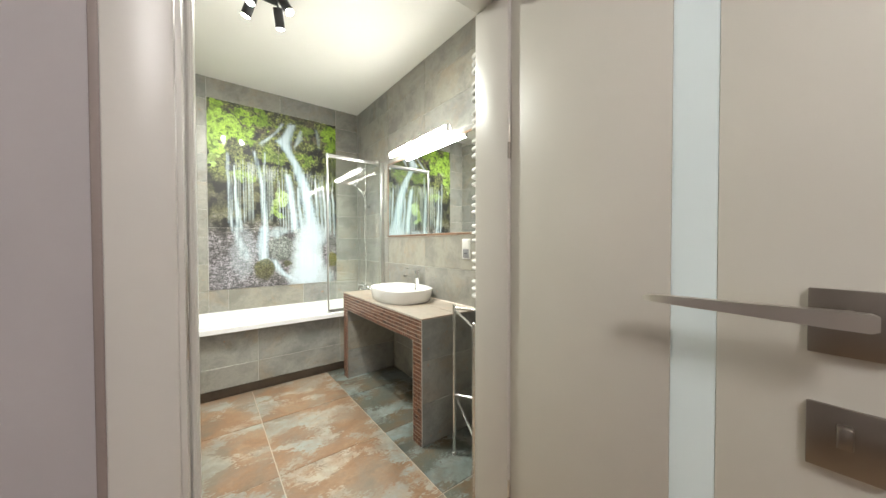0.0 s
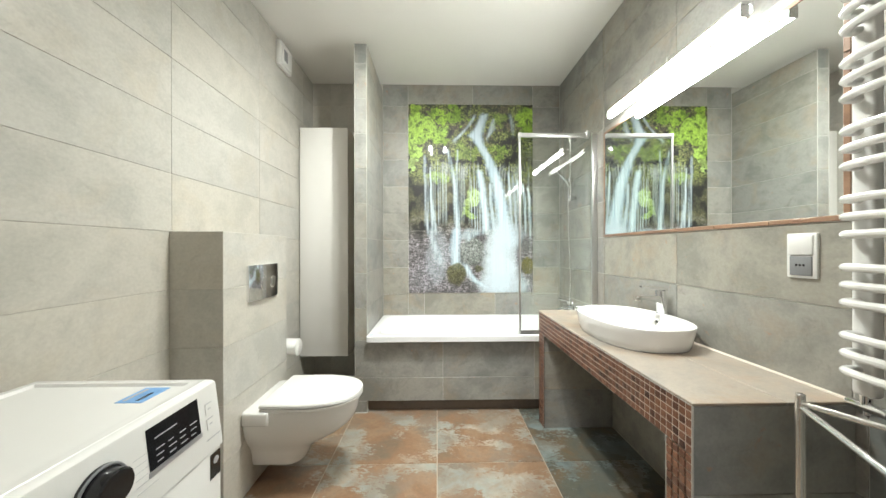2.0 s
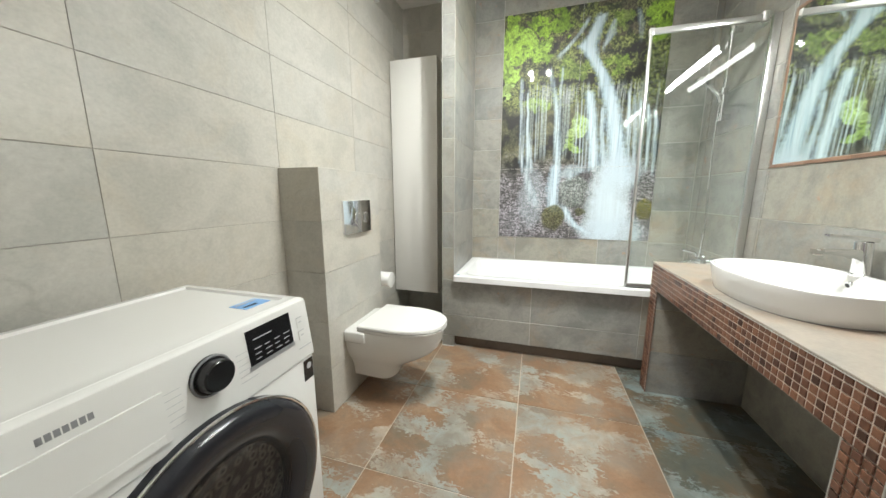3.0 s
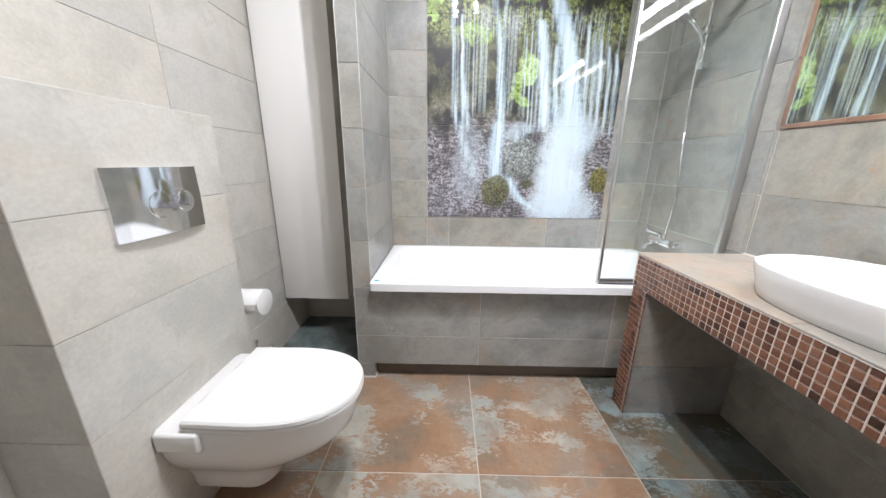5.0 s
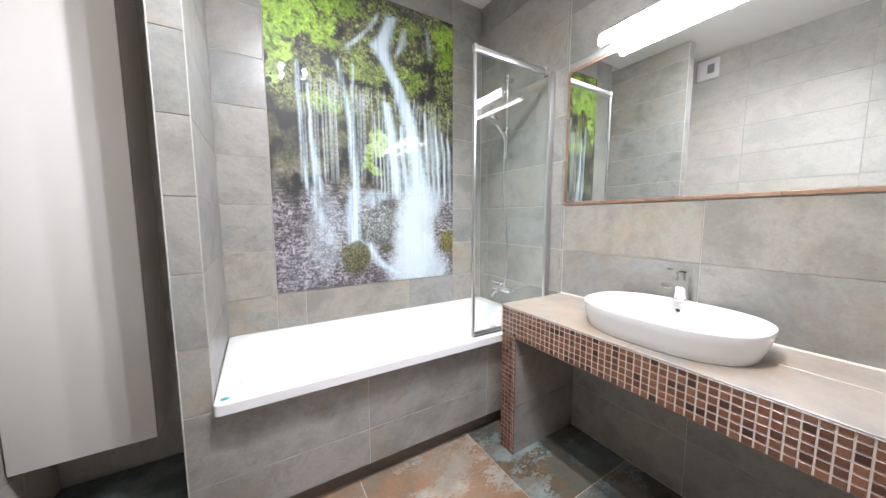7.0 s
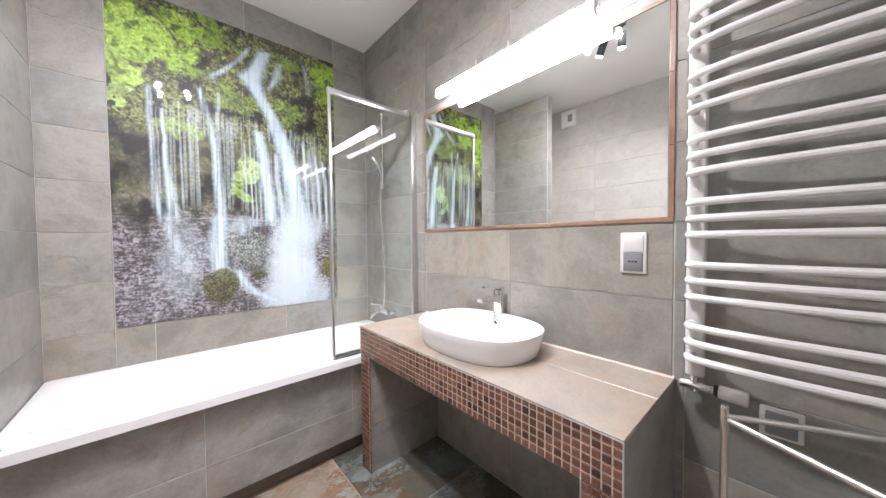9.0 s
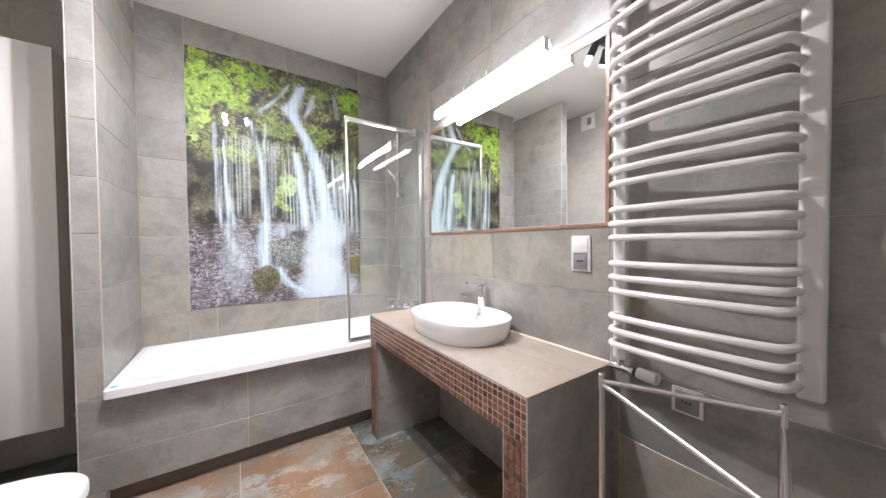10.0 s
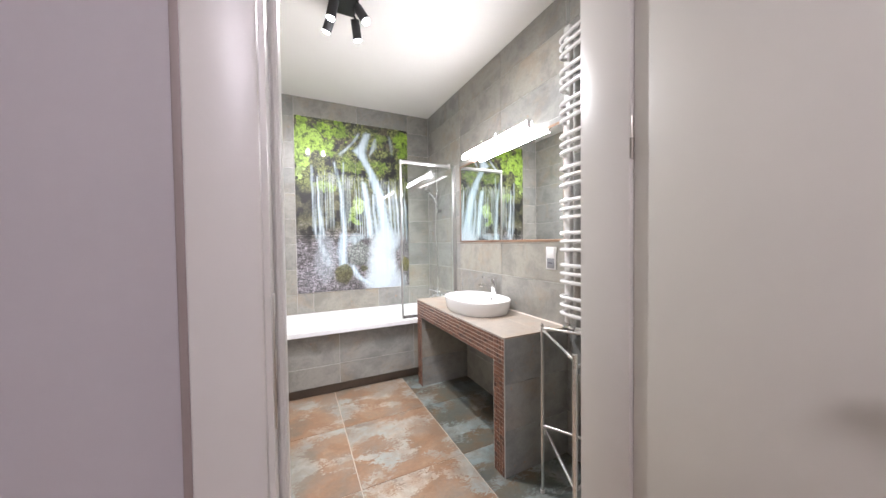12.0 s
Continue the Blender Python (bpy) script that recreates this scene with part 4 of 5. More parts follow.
# ---- folding drying rack ----
def drying_rack():
    a, b, c = (1.204, 1.392), (1.000, 1.001), (1.380, 1.066)
    t = thing("drying_rack", (*a, 0), "silver folding towel rack of three hinged tube frames on the floor", "drying rack")
    P = lambda p, z: (p[0] - a[0], p[1] - a[1], z)
    for (p, q), off, drop in (((a, b), 0.0085, 0.022), ((a, c), -0.0085, 0.014), ((b, c), 0.0085, 0.045)):
        d = (Vector(q) - Vector(p)).normalized()
        n = Vector((-d.y, d.x)) * off
        p2, q2 = Vector(p) + d * 0.012 + n, Vector(q) - d * 0.012 + n
        frame_part = part("side_tube", tube([P(p2, 0.012), P(p2, 0.848)], 0.0072, 12), M_ALU, t)
        part("cap", cylinder(P(p2, 0.844), P(p2, 0.856), 0.0072, bevel=0.002), M_ALU, frame_part)
        part("foot", cylinder(P(p2, 0.0), P(p2, 0.014), 0.0095), M_PLAST, frame_part)
        frame_part = part("side_tube", tube([P(q2, 0.012), P(q2, 0.848)], 0.0072, 12), M_ALU, t)
        part("cap", cylinder(P(q2, 0.844), P(q2, 0.856), 0.0072, bevel=0.002), M_ALU, frame_part)
        part("foot", cylinder(P(q2, 0.0), P(q2, 0.014), 0.0095), M_PLAST, frame_part)
        for z in (0.848 - drop, 0.345):
            part("cross_tube", tube([P(p2, z), P(q2, z)], 0.0065, 12), M_ALU, t)


drying_rack()


# ---- toilet side ----
def toilet():
    t = thing("toilet", (-0.535, 2.352, 0), "white wall-hung toilet with a closed lid", "toilet")

    def outline(z, length, half, start=0.0, n=40, blunt=2.3):
        """Flat at the wall, rounded at the front."""
        pts = []
        for k in range(n + 1):
            u = math.pi * (k / n - 0.5)
            c, s = math.cos(u), math.sin(u)
            x = start + 0.16 + (length - 0.16) * abs(c) ** (2 / blunt)
            pts.append((x, half * math.copysign(abs(s) ** (2 / blunt), s), z))
        return pts + [(start, half * 0.98, z), (start, -half * 0.98, z)]
    rings = [outline(z, a, b) for z, a, b in ((0.098, 0.220, 0.085), (0.103, 0.235, 0.093), (0.135, 0.252, 0.100), (0.165, 0.272, 0.104), (0.19, 0.305, 0.112), (0.215, 0.355, 0.128), (0.245, 0.412, 0.145), (0.275, 0.454, 0.159), (0.31, 0.485, 0.169), (0.35, 0.50, 0.175), (0.39, 0.505, 0.178), (0.403, 0.505, 0.178), (0.408, 0.50, 0.174))]
    part("bowl", loft(rings), M_PORC, t)
    part("mounting_block", block((0.0, -0.188, 0.345), (0.125, 0.188, 0.4095), 0.010, 3), M_PORC, t)

    def lid_ring(z, grow):
        return outline(z, 0.443 + grow, 0.181 + grow, 0.078 - grow * 0.5)
    part("seat", loft([lid_ring(0.410, -0.004), lid_ring(0.412, 0.0), lid_ring(0.421, 0.0), lid_ring(0.423, -0.004)]), M_PLAST, t)
    part("lid", loft([lid_ring(0.4245, -0.004), lid_ring(0.427, 0.001), lid_ring(0.438, 0.0), lid_ring(0.444, -0.006), lid_ring(0.4465, -0.03), lid_ring(0.4475, -0.07)]), M_PLAST, t)
    for y in (-0.075, 0.075):
        part("hinge", cylinder((0.075, y - 0.02, 0.425), (0.075, y + 0.02, 0.425), 0.011), M_CHROME, t, "chrome lid hinge")


toilet()


def flush_plate():
    f = thing("flush_plate", (-0.535, 2.348, 0.924), "mirror-chrome dual flush plate on the cistern boxing", "flush plate")
    n = 12
    rows = []
    for k in range(n + 1):
        y = -0.136 + 0.272 * k / n
        bulge = 0.010 + 0.010 * math.cos(y / 0.136 * math.pi / 2)
        rows.append([(0.0, y, 0.004), (bulge, y, 0.0), (bulge + 0.003, y, 0.089), (bulge, y, 0.178), (0.0, y, 0.174)])
    part("plate", loft(rows), M_CHROME, f)
    for y, r in ((-0.012, 0.037), (0.066, 0.029)):
        b = part("button", loft([[(x + 0.008, y + r * s * math.cos(a), 0.082 + r * s * math.sin(a)) for a in (k * math.tau / 32 for k in range(32))] for x, s in ((0.006, 1.0), (0.0125, 1.0), (0.0145, 0.93), (0.0150, 0.6))]), M_CHROME, f, "round chrome flush button")
        part("ring", tube([(0.0195, y + r * 1.04 * math.cos(k * math.tau / 24), 0.082 + r * 1.04 * math.sin(k * math.tau / 24)) for k in range(25)], 0.0018, 6), M_STEEL, b)


flush_plate()


def tall_cabinet():
    c = thing("tall_cabinet", (-0.757, 3.30, 0.283), "tall white wall cabinet with a plain door hung in the niche", "cabinet")
    w, d, h = 0.398, 0.297, 1.915
    part("body", block((0.001, 0.021, 0), (w - 0.003, d, h), 0.001, 1), M_CABS, c, "beige cabinet carcass")
    part("door", block((0, 0, 0.001), (w, 0.019, h - 0.001), 0.0015), M_CABD, c, "plain white cabinet door")


tall_cabinet()


def washing_machine():
    x, y0, w, d, h = -0.168, 0.904, 0.594, 0.45, 0.852
    m = thing("washing_machine", (x, y0, 0), "white front-loading washing machine with a dark round door", "washing machine")
    body = part("cabinet", block((-d, 0, 0.015), (-0.012, w, h - 0.035), 0.006), M_ENAMEL, m)
    part("top_panel", block((-d - 0.005, -0.001, h - 0.034), (-0.03, w + 0.001, h - 0.008), 0.006, 3), M_ENAMEL, m)
    lip = [(-d - 0.005, -0.001, -0.027, w + 0.001, h - 0.010), (-d - 0.005, -0.001, -0.027, w + 0.001, h - 0.003), (-d + 0.001, 0.005, -0.031, w - 0.005, h), (-d + 0.018, 0.022, -0.058, w - 0.022, h), (-d + 0.024, 0.028, -0.064, w - 0.028, h - 0.006)]
    part("top_rim", loft([[(a, b, z), (c, b, z), (c, e, z), (a, e, z)] for a, b, c, e, z in lip]), M_ENAMEL, m, "raised bevelled rim of the top")
    prof = [(-0.030, h - 0.001), (-0.016, h - 0.0025), (-0.011, h - 0.006), (-0.009, h - 0.013), (0.008, 0.70), (0.008, 0.69), (-0.03, 0.69)]
    fascia = part("fascia", loft([[(px, y, pz) for px, pz in prof] for y in (0.001, 0.006, w - 0.006, w - 0.001)]), M_ENAMEL, m)
    part("front_panel", block((-0.02, 0.001, 0.10), (0.006, w - 0.001, 0.687), 0.006), M_ENAMEL, m)
    part("kick_panel", block((-0.03, 0.004, 0.016), (0.0, w - 0.004, 0.096), 0.004), M_ENAMEL, m)
    for a in (0.04, w - 0.04):
        for b in (-d + 0.05, -0.06):
            part("foot", cylinder((b, a, 0), (b, a, 0.018), 0.02), M_RUBBER, m)
    slope = lambda z: -0.010 + 0.018 * (h - 0.012 - z) / (h - 0.712)

    def plate(name, ya, yb, za, zb, material, parent, label="", out=0.0015):
        pts = [(slope(z) + o, y, z) for o in (-0.002, out) for y, z in ((ya, za), (yb, za), (yb, zb), (ya, zb))]
        return part(name, loft([pts[:4], pts[4:]]), material, parent, label)
    knob_y, knob_z = 0.318, 0.782
    s = slope(knob_z)
    k = part("dial", loft([[(s + a, knob_y + r * math.cos(t), knob_z + a * 0.13 + r * math.sin(t)) for t in (q * math.tau / 40 for q in range(40))] for a, r in ((-0.002, 0.041), (0.004, 0.041), (0.006, 0.034), (0.026, 0.031), (0.029, 0.028), (0.029, 0.02))]), M_DISPLAY, fascia, "black programme dial")
    part("dial_ring", tube([(s + 0.004, knob_y + 0.039 * math.cos(q * math.tau / 32), knob_z + 0.039 * math.sin(q * math.tau / 32)) for q in range(33)], 0.0025, 8), M_GREYP, k, "dark grey ring")
    disp = plate("display", 0.402, 0.530, 0.752, 0.832, M_DISPLAY, fascia, "black display panel")
    plate("display_trim", 0.399, 0.533, 0.742, 0.751, M_SILVER, fascia)
    for r in range(3):
        for c in range(4):
            plate("display_mark", 0.418 + 0.028 * c, 0.418 + 0.028 * c + 0.013 + 0.003 * ((r + c) % 3), 0.761 + 0.012 * r, 0.7626 + 0.012 * r, M_INK, disp, "", 0.0022)
    plate("display_mark", 0.418, 0.47, 0.807, 0.809, M_INK, disp, "", 0.0022)
    for side in (-1, 1):
        for r in range(6):
            a = knob_y + side * 0.055
            plate("print_line", min(a, a + side * 0.045), max(a, a + side * 0.045), 0.728 + 0.0125 * r, 0.7289 + 0.0125 * r, M_INK, fascia, "", 0.0006)
    for z in (0.806, 0.770):
        key = plate("button", 0.550, 0.572, z - 0.024, z, M_ENAMEL, fascia, "small white button", 0.0022)
        plate("button_mark", 0.552, 0.570, z - 0.0005, z + 0.0008, M_INK, key, "", 0.0024)
        plate("button_mark", 0.556, 0.566, z - 0.014, z - 0.011, M_INK, key, "", 0.0024)
    plate("seam_slot", 0.545, 0.588, 0.722, 0.7245, M_INK, fascia, "thin grey slot", 0.0012)
    for k in range(7):
        plate("badge_bar", 0.098 + 0.0083 * k, 0.1045 + 0.0083 * k, 0.812, 0.8225, M_GREYP, fascia, "grey badge bar", 0.0008)
    drawer = plate("detergent_drawer", 0.015, 0.235, 0.712, 0.80, M_ENAMEL, fascia, "detergent drawer front", 0.004)
    plate("drawer_grip", 0.10, 0.225, 0.714, 0.728, M_PLAST, drawer, "", 0.0046)
    # door
    cy, cz = 0.296, 0.452

    def disc(x1, r1, n=56):
        return [(x1, cy + r1 * math.cos(q * math.tau / n), cz + r1 * math.sin(q * math.tau / n)) for q in range(n)]
    door = part("door", loft([disc(0.004, 0.252), disc(0.030, 0.250), disc(0.042, 0.240), disc(0.047, 0.228), disc(0.046, 0.20), disc(0.041, 0.180), disc(0.024, 0.158), disc(0.012, 0.152)], True, False), M_DOORRING, m, "dark round door ring")
    part("chrome_rim", tube([p for p in disc(0.030, 0.2525)] + [disc(0.030, 0.2525)[0]], 0.004, 8), M_CHROME, door, "thin chrome rim")
    part("porthole", loft([disc(0.030, 0.166), disc(0.020, 0.150), disc(0.012, 0.10), disc(0.010, 0.02)], False, True), M_PORTHOLE, door, "dark glass porthole")
    part("drum", loft([disc(0.0085, 0.156), disc(0.0065, 0.15)], False, True), M_DRUM, door, "steel drum")
    sticker = part("energy_sticker", block((0.0062, 0.553, 0.622), (0.0072, 0.587, 0.682)), M_DISPLAY, m, "small dark product sticker")
    part("sticker_mark", cylinder((0.0071, 0.5715, 0.662), (0.0076, 0.5715, 0.662), 0.009), M_INK, sticker)
    sheet = part("blue_label", block((-0.150, 0.484, h - 0.0062), (-0.092, 0.558, h - 0.0050)), M_BLUE, m, "blue paper label on the top")
    part("label_band", block((-0.141, 0.492, h - 0.0052), (-0.134, 0.550, h - 0.0045)), M_INK, sheet)
    part("label_band", block((-0.113, 0.492, h - 0.0052), (-0.106, 0.530, h - 0.0045)), M_DISPLAY, sheet)


washing_machine()


def pedal_bin():
    b = thing("pedal_bin", (-0.632, 1.862, 0), "small white round pedal bin with a black base", "waste bin")
    part("body", loft([oval(0, 0, z, r, r) for z, r in ((0.03, 0.088), (0.06, 0.091), (0.245, 0.095), (0.25, 0.096))]), M_ENAMEL, b)
    part("base", loft([oval(0, 0, z, r, r) for z, r in ((0.0, 0.092), (0.003, 0.096), (0.028, 0.096), (0.032, 0.09))]), M_RUBBER, b, "black plastic base")
    part("pedal", block((0.07, -0.022, 0.006), (0.125, 0.022, 0.016), 0.004), M_RUBBER, b, "black pedal")
    part("lid", loft([oval(0, 0, z, r, r) for z, r in ((0.251, 0.097), (0.255, 0.0985), (0.268, 0.098), (0.276, 0.092), (0.281, 0.07), (0.2825, 0.03))]), M_ENAMEL, b)
    part("hinge", block((-0.118, -0.03, 0.235), (-0.085, 0.03, 0.262), 0.004), M_RUBBER, b, "black lid hinge")


pedal_bin()


def paper_holder():
    p = thing("paper_holder", (-0.547, 2.61, 0.565, 0, 0, 90), "white toilet paper roll in a covered holder on the boxing", "paper holder")
    part("wall_plate", cylinder((0, 0.075, 0.04), (0.008, 0.075, 0.04), 0.022), M_CHROME, p)
    part("arm", tube([(0.004, 0.075, 0.04), (0.045, 0.075, 0.04), (0.050, 0.070, 0.03), (0.052, 0.062, 0.0), (0.052, -0.05, 0.0)], 0.005), M_CHROME, p)
    roll = part("paper_roll", cylinder((0.052, -0.050, 0), (0.052, 0.050, 0), 0.046, sides=36, bevel=0.003), M_PAPER, p)
    part("paper_flap", block((0.0965, -0.049, -0.055), (0.0985, 0.049, 0.005), 0.001), M_PAPER, roll)
    part("cover", loft([[(0.052 + r * math.cos(a), y, r * math.sin(a)) for a in (math.radians(k) for k in range(0, 171, 10))] + [(0.052 + (r - w) * math.cos(a), y, (r - w) * math.sin(a)) for a in (math.radians(k) for k in range(170, -1, -10))] for y, r, w in ((-0.058, 0.047, 0.046), (-0.056, 0.051, 0.05), (-0.0535, 0.0525, 0.004), (0.0535, 0.0525, 0.004), (0.056, 0.051, 0.05), (0.058, 0.047, 0.046))]), M_PLAST, p, "white curved cover")
    part("side_disc", cylinder((0.052, -0.064, 0), (0.052, -0.0575, 0), 0.053, sides=36, bevel=0.003), M_PLAST, p, "round white side of the cover")
    t = thing("toilet_brush", (-0.70, 2.875, 0), "chrome toilet brush in a white holder on the floor", "toilet brush")
    part("cup", loft([oval(0, 0, z, r, r) for z, r in ((0.0, 0.045), (0.004, 0.047), (0.12, 0.05), (0.125, 0.046), (0.115, 0.044))]), M_PLAST, t)
    part("handle", tube([(0, 0, 0.1), (0, 0, 0.235)], 0.006), M_CHROME, t)
    part("grip", cylinder((0, 0, 0.232), (0, 0, 0.252), 0.010, bevel=0.003), M_CHROME, t)
    v = thing("angle_valve", (WEST, 2.99, 0.10), "small chrome angle valve on the wall", "valve")
    part("rosette", cylinder((0, 0, 0), (0.006, 0, 0), 0.024, 0.016), M_CHROME, v)
    part("stem", cylinder((0.004, 0, 0), (0.065, 0, 0), 0.009), M_CHROME, v)
    part("knob", cylinder((0.065, 0, -0.012), (0.065, 0, 0.052), 0.012, 0.010, bevel=0.003), M_CHROME, v)


paper_holder()


def wall_vent():
    v = thing("wall_vent", (WEST, 3.02, 2.51), "white square extractor fan high on the tiled wall", "extractor fan")
    part("housing", block((0, -0.085, 0), (0.035, 0.085, 0.18), 0.008, 3), M_PLAST, v)
    part("front_cover", block((0.035, -0.066, 0.02), (0.046, 0.066, 0.16), 0.006, 3), M_PLAST, v)
    part("grille_gap", block((0.0345, -0.055, 0.045), (0.0475, 0.0, 0.128), 0.003), M_GREYP, v, "grey grille opening")


wall_vent()


# ---- tiles, piece by piece ----
TILE_MESHES = {}


def tile_mesh(w, h, material, depth=0.006, edge=0.0012):
    key = (round(w, 4), round(h, 4), material.name)
    if key not in TILE_MESHES:
        def rect(i, z):
            return [(i, i, z), (w - i, i, z), (w - i, h - i, z), (i, h - i, z)]
        verts = rect(0, -depth) + rect(0, -edge) + rect(edge, 0)
        faces = [(8, 9, 10, 11)]
        for a in (0, 4):
            faces += [(a + k, a + (k + 1) % 4, a + 4 + (k + 1) % 4, a + 4 + k) for k in range(4)]
        me = bpy.data.meshes.new("tile")
        me.from_pydata(verts, [], faces)
        me.materials.append(material)
        TILE_MESHES[key] = me
    return TILE_MESHES[key]


def cuts(a, b, first, stepping):
    """Joint places between a and b on a grid."""
    k = math.ceil((a + 0.012 - first) / stepping)
    out = [a]
    while first + k * stepping < b - 0.012:
        out.append(first + k * stepping)
        k += 1
    return out + [b]


def lay(parent, origin, along, up, us, vs, material, gap=0.0026):
    """Tiles between the joints us and vs, on the plane through origin."""
    u, v = Vector(along), Vector(up)
    n = u.cross(v)
    turn = Matrix((u, v, n)).transposed().to_4x4()
    for a, b in zip(us, us[1:]):
        for c, d in zip(vs, vs[1:]):
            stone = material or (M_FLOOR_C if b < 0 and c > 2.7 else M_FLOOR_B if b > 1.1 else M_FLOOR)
            slim, thin = (0.0010, 0.0017) if material is M_CREAM else (gap, gap)
            ob = new("tile", tile_mesh(b - a - slim, d - c - thin, stone))
            ob.parent = parent
            place = Vector(origin) + u * (a + slim / 2) + v * (c + thin / 2) + n * random.uniform(-0.0003, 0.0003)
            ob.matrix_basis = Matrix.Translation(place) @ turn


UP = (0, 0, 1)
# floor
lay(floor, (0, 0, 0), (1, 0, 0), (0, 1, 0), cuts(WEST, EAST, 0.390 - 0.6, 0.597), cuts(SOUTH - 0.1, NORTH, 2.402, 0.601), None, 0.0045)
# east wall, facing -x: along runs towards -y
E_J = lambda a, b: cuts(a, b, -2.838, LONG)
lay(wall_east, (EAST, 0, 0), (0, -1, 0), UP, E_J(-NORTH, -2.822), cuts(0, CEIL, 0, ROW), M_GREY)
lay(wall_east, (EAST, 0, 0), (0, -1, 0), UP, E_J(-2.820, -1.540), cuts(0, 1.260, 0, ROW), M_GREY)
lay(wall_east, (EAST, 0, 0), (0, -1, 0), UP, E_J(-2.820, -1.540), cuts(1.985, CEIL, 0, ROW), M_GREY)
lay(wall_east, (EAST, 0, 0), (0, -1, 0), UP, E_J(-1.538, -SOUTH), cuts(0, CEIL, 0, ROW), M_GREY)
# north wall, facing -y
lay(wall_north, (0, NORTH, 0), (1, 0, 0), UP, cuts(WEST, PART_W, -0.6, LONG), cuts(0, CEIL, 0, ROW), M_CREAM)
lay(wall_north, (0, NORTH, 0), (1, 0, 0), UP, [PART_E, 0.119], cuts(0.515, CEIL, 0, ROW), M_GREY)
lay(wall_north, (0, NORTH, 0), (1, 0, 0), UP, cuts(0.119, 1.295, 0.27, LONG), cuts(0.515, 0.767, 0, ROW), M_GREY)
lay(wall_north, (0, NORTH, 0), (1, 0, 0), UP, cuts(0.119, 1.295, 0.727, LONG), [2.540, CEIL], M_GREY)
lay(wall_north, (0, NORTH, 0), (1, 0, 0), UP, [1.295, EAST], cuts(0.515, CEIL, 0, ROW), M_GREY)
# west wall, facing +x
lay(wall_west, (WEST, 0, 0), (0, 1, 0), UP, cuts(SOUTH, NORTH, 1.400, LONG), cuts(0, CEIL, 0, ROW), M_CREAM)
# south wall, facing +y, either side of the door
lay(wall_south, (0, SOUTH + D, 0), (-1, 0, 0), UP, cuts(0.03, -WEST, 0.1, LONG), cuts(0, CEIL, 0, ROW), M_CREAM)
lay(wall_door_side, (0, SOUTH + D, 0), (-1, 0, 0), UP, [-EAST, -DR - 0.065], cuts(0, CEIL, 0, ROW), M_GREY)
lay(wall_above, (0, SOUTH + D, 0), (-1, 0, 0), UP, cuts(-DR - 0.06, 0.028, 0.1, LONG), cuts(DTOP + 0.085, CEIL, 0, ROW), M_CREAM)
# partition: end, both sides
lay(partition, (0, PART_Y, 0), (1, 0, 0), UP, [PART_W, PART_E], cuts(0.52, 2.66, 0, ROW), M_GREY)
lay(partition, (0, PART_Y, 0), (1, 0, 0), UP, [PART_W, PART_E], [0, 0.085], M_GREY)
lay(partition, (PART_E, 0, 0), (0, 1, 0), UP, [PART_Y, NORTH], cuts(0.515, 2.66, 0, ROW), M_GREY)
lay(partition, (PART_W, 0, 0), (0, -1, 0), UP, [-NORTH, -PART_Y], cuts(0, 2.66, 0, ROW), M_CREAM)
# cistern boxing
lay(box_wall, (-0.535, 0, 0), (0, 1, 0), UP, [2.05, 2.61], cuts(0, 1.26, 0, ROW), M_CREAM)
lay(box_wall, (0, 2.05, 0), (1, 0, 0), UP, [WEST, -0.535], cuts(0, 1.26, 0, ROW), M_CREAM)
lay(box_wall, (0, 2.61, 0), (-1, 0, 0), UP, [0.535, -WEST], cuts(0, 1.26, 0, ROW), M_CREAM)
lay(box_wall, (0, 0, 1.26), (1, 0, 0), (0, 1, 0), [WEST, -0.535], [2.05, 2.61], M_CREAM)
# bath panel
lay(tub_wall, (0, PART_Y, 0), (1, 0, 0), UP, cuts(PART_W, EAST, 0.43, LONG), [0.085, ROW, 0.52], M_GREY)

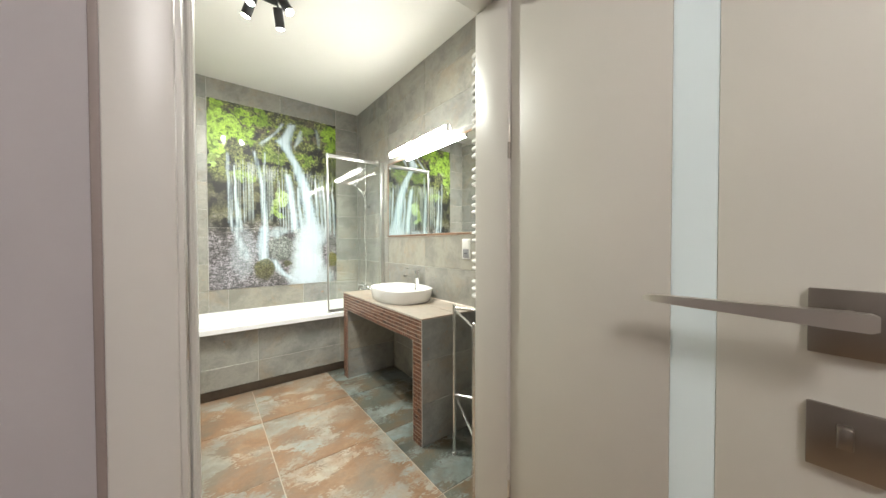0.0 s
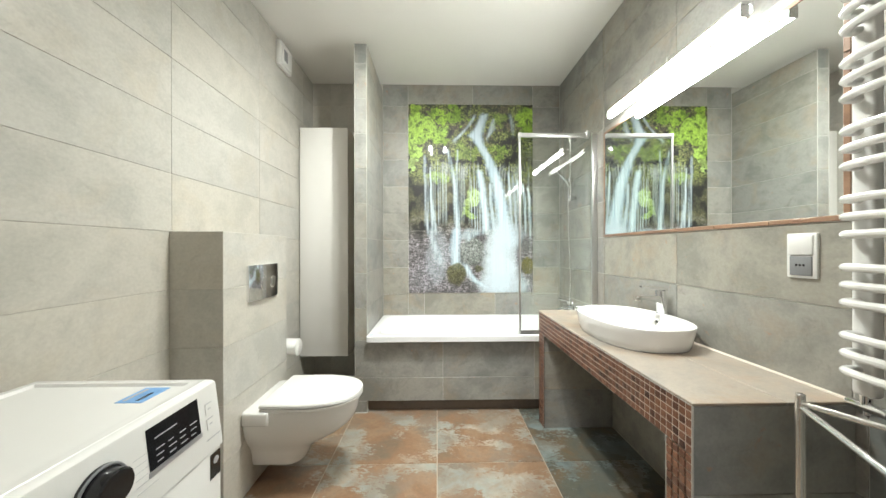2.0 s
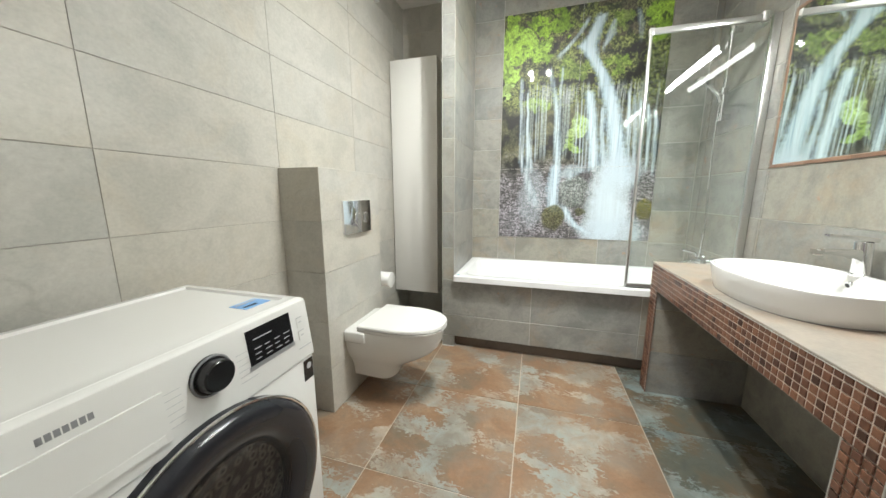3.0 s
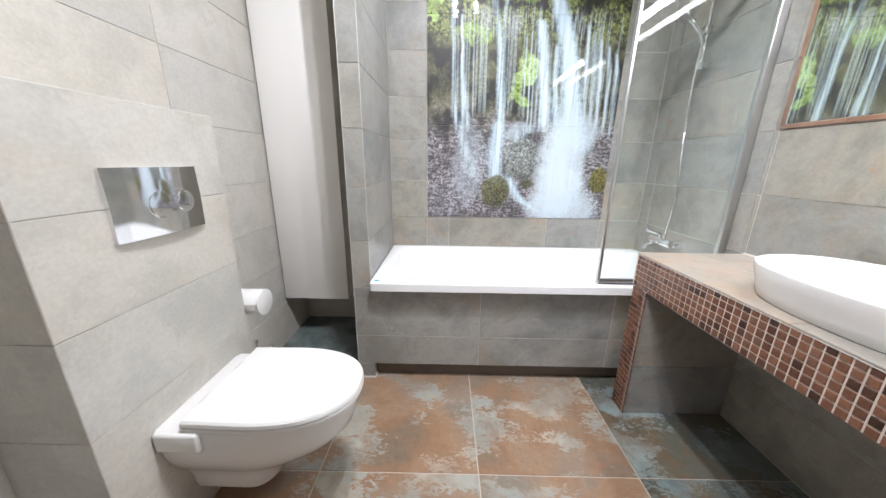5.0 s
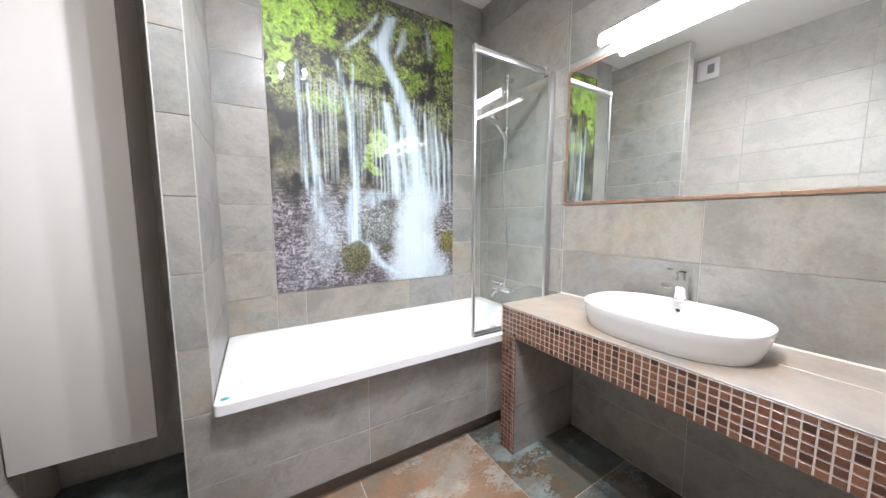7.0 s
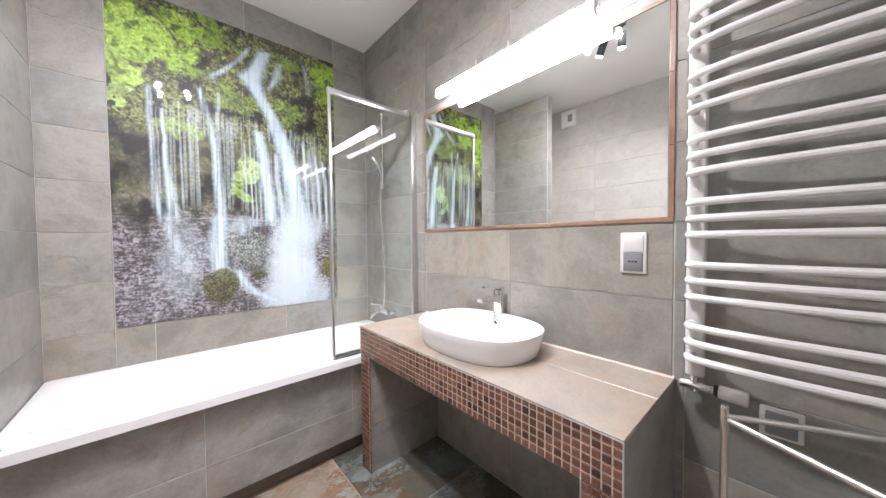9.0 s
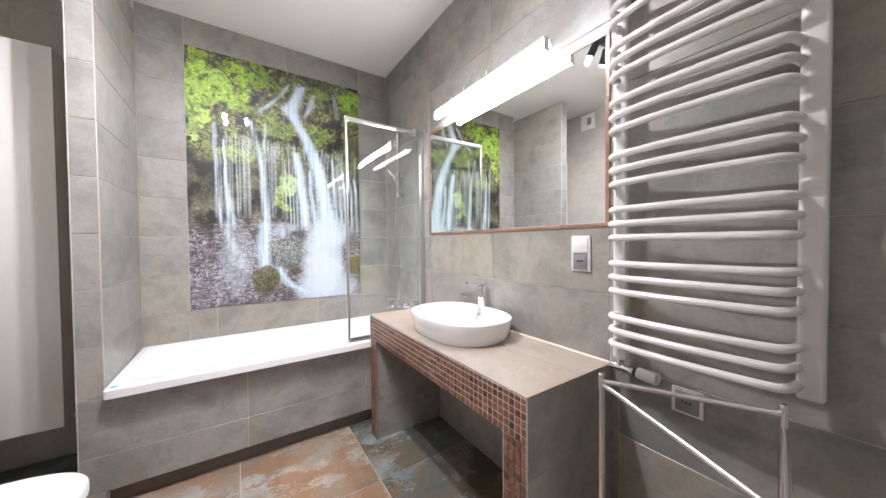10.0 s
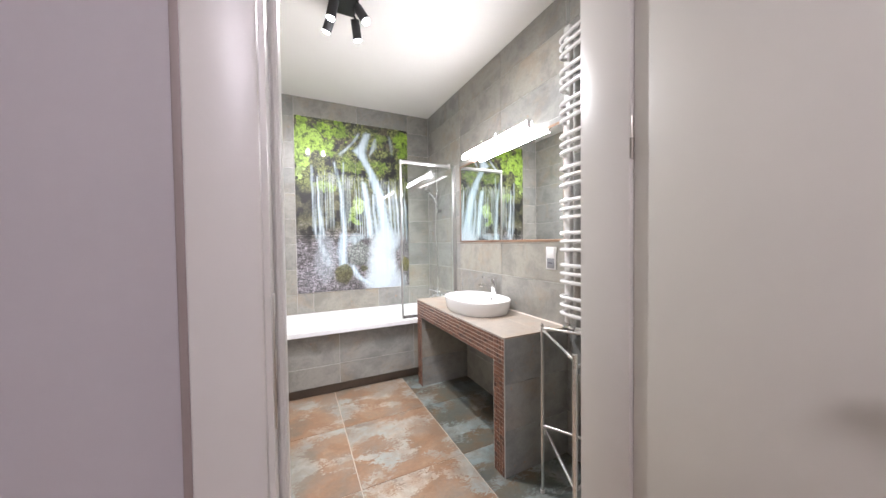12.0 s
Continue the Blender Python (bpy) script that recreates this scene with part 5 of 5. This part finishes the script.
M_TRIM = mat("pale_corner_trim", (0.47, 0.455, 0.42), 0.4)
part("corner_trim", block((PART_E - 0.0025, PART_Y - 0.0008, 0.522), (PART_E + 0.0008, PART_Y + 0.003, 2.66), 0.001, 1), M_TRIM, partition, "pale corner trim")
part("corner_trim", block((PART_W - 0.001, PART_Y - 0.001, 0.002), (PART_W + 0.0035, PART_Y + 0.004, 2.66), 0.001, 1), M_TRIM, partition, "pale corner trim")
part("sealant", tube([(PART_W, PART_Y - 0.001, 0.002), (PART_E, PART_Y - 0.001, 0.002), (PART_E, PART_Y + 0.04, 0.002)], 0.005, 8), M_TRIM, partition, "pale floor sealant")
for y in (VY0 - 0.0015, VY0 + 0.0945, VY1 - 0.0985):
    part("corner_trim", block((VX - 0.0015, y, 0.001), (VX + 0.004, y + 0.0042, VTOP - 0.009 if y < VY0 else 0.612), 0.001, 1), M_TRIM, vanity_thing, "pale corner trim")
part("edge_trim", block((VX - 0.0018, VY0 - 0.001, VTOP - 0.0095), (VX + 0.003, VY1, VTOP - 0.0055), 0.001, 1), M_TRIM, vanity_thing, "pale edge trim")
part("soffit_tile", block((VX + 0.0045, VY0 + 0.099, 0.606), (EAST - 0.002, VY1 - 0.099, 0.6118)), M_GREY, vanity_thing)

# mosaic on the counter front
def mosaic(v):
    apron = part("mosaic_apron", block((VX + 0.001, VY0, 0.6125), (VX + 0.0055, VY1, VTOP - 0.0095)), M_MGROUT, v, "brown glazed mosaic with pale grout")
    size = PITCH - 0.0042
    me = tile_mesh(size, size, M_MOSAIC, 0.003, 0.0012)
    turn = Matrix(((0, 0, -1), (-1, 0, 0), (0, 1, 0))).to_4x4()
    rest = []

    def place(y, z):
        return Matrix.Translation((VX - 0.0012, y + size, z)) @ turn
    columns = int((VY1 - VY0) / PITCH)
    for i in range(columns):
        y = VY0 + 0.0012 + i * PITCH
        for j in range(6):
            z = 0.6115 + 0.0012 + j * 0.0240
            if i < 50:
                ob = new("mosaic_tile", me)
                ob.parent = apron
                ob.matrix_basis = place(y, z)
            else:
                rest.append(place(y, z))
        if i < 4 or i >= columns - 4:
            rest += [place(y, 0.6115 - (j + 1) * 0.0244) for j in range(25)]
    verts, faces = [], []
    for m in rest:
        k = len(verts)
        verts += [tuple(m @ q.co) for q in me.vertices]
        faces += [tuple(k + q for q in p.vertices) for p in me.polygons]
    data = bpy.data.meshes.new("mosaic_field")
    data.from_pydata(verts, [], faces)
    data.materials.append(M_MOSAIC_J)
    ob = new("mosaic_field", data)
    ob.parent = v
    ob["kind"] = "stuff"


mosaic(vanity_thing)
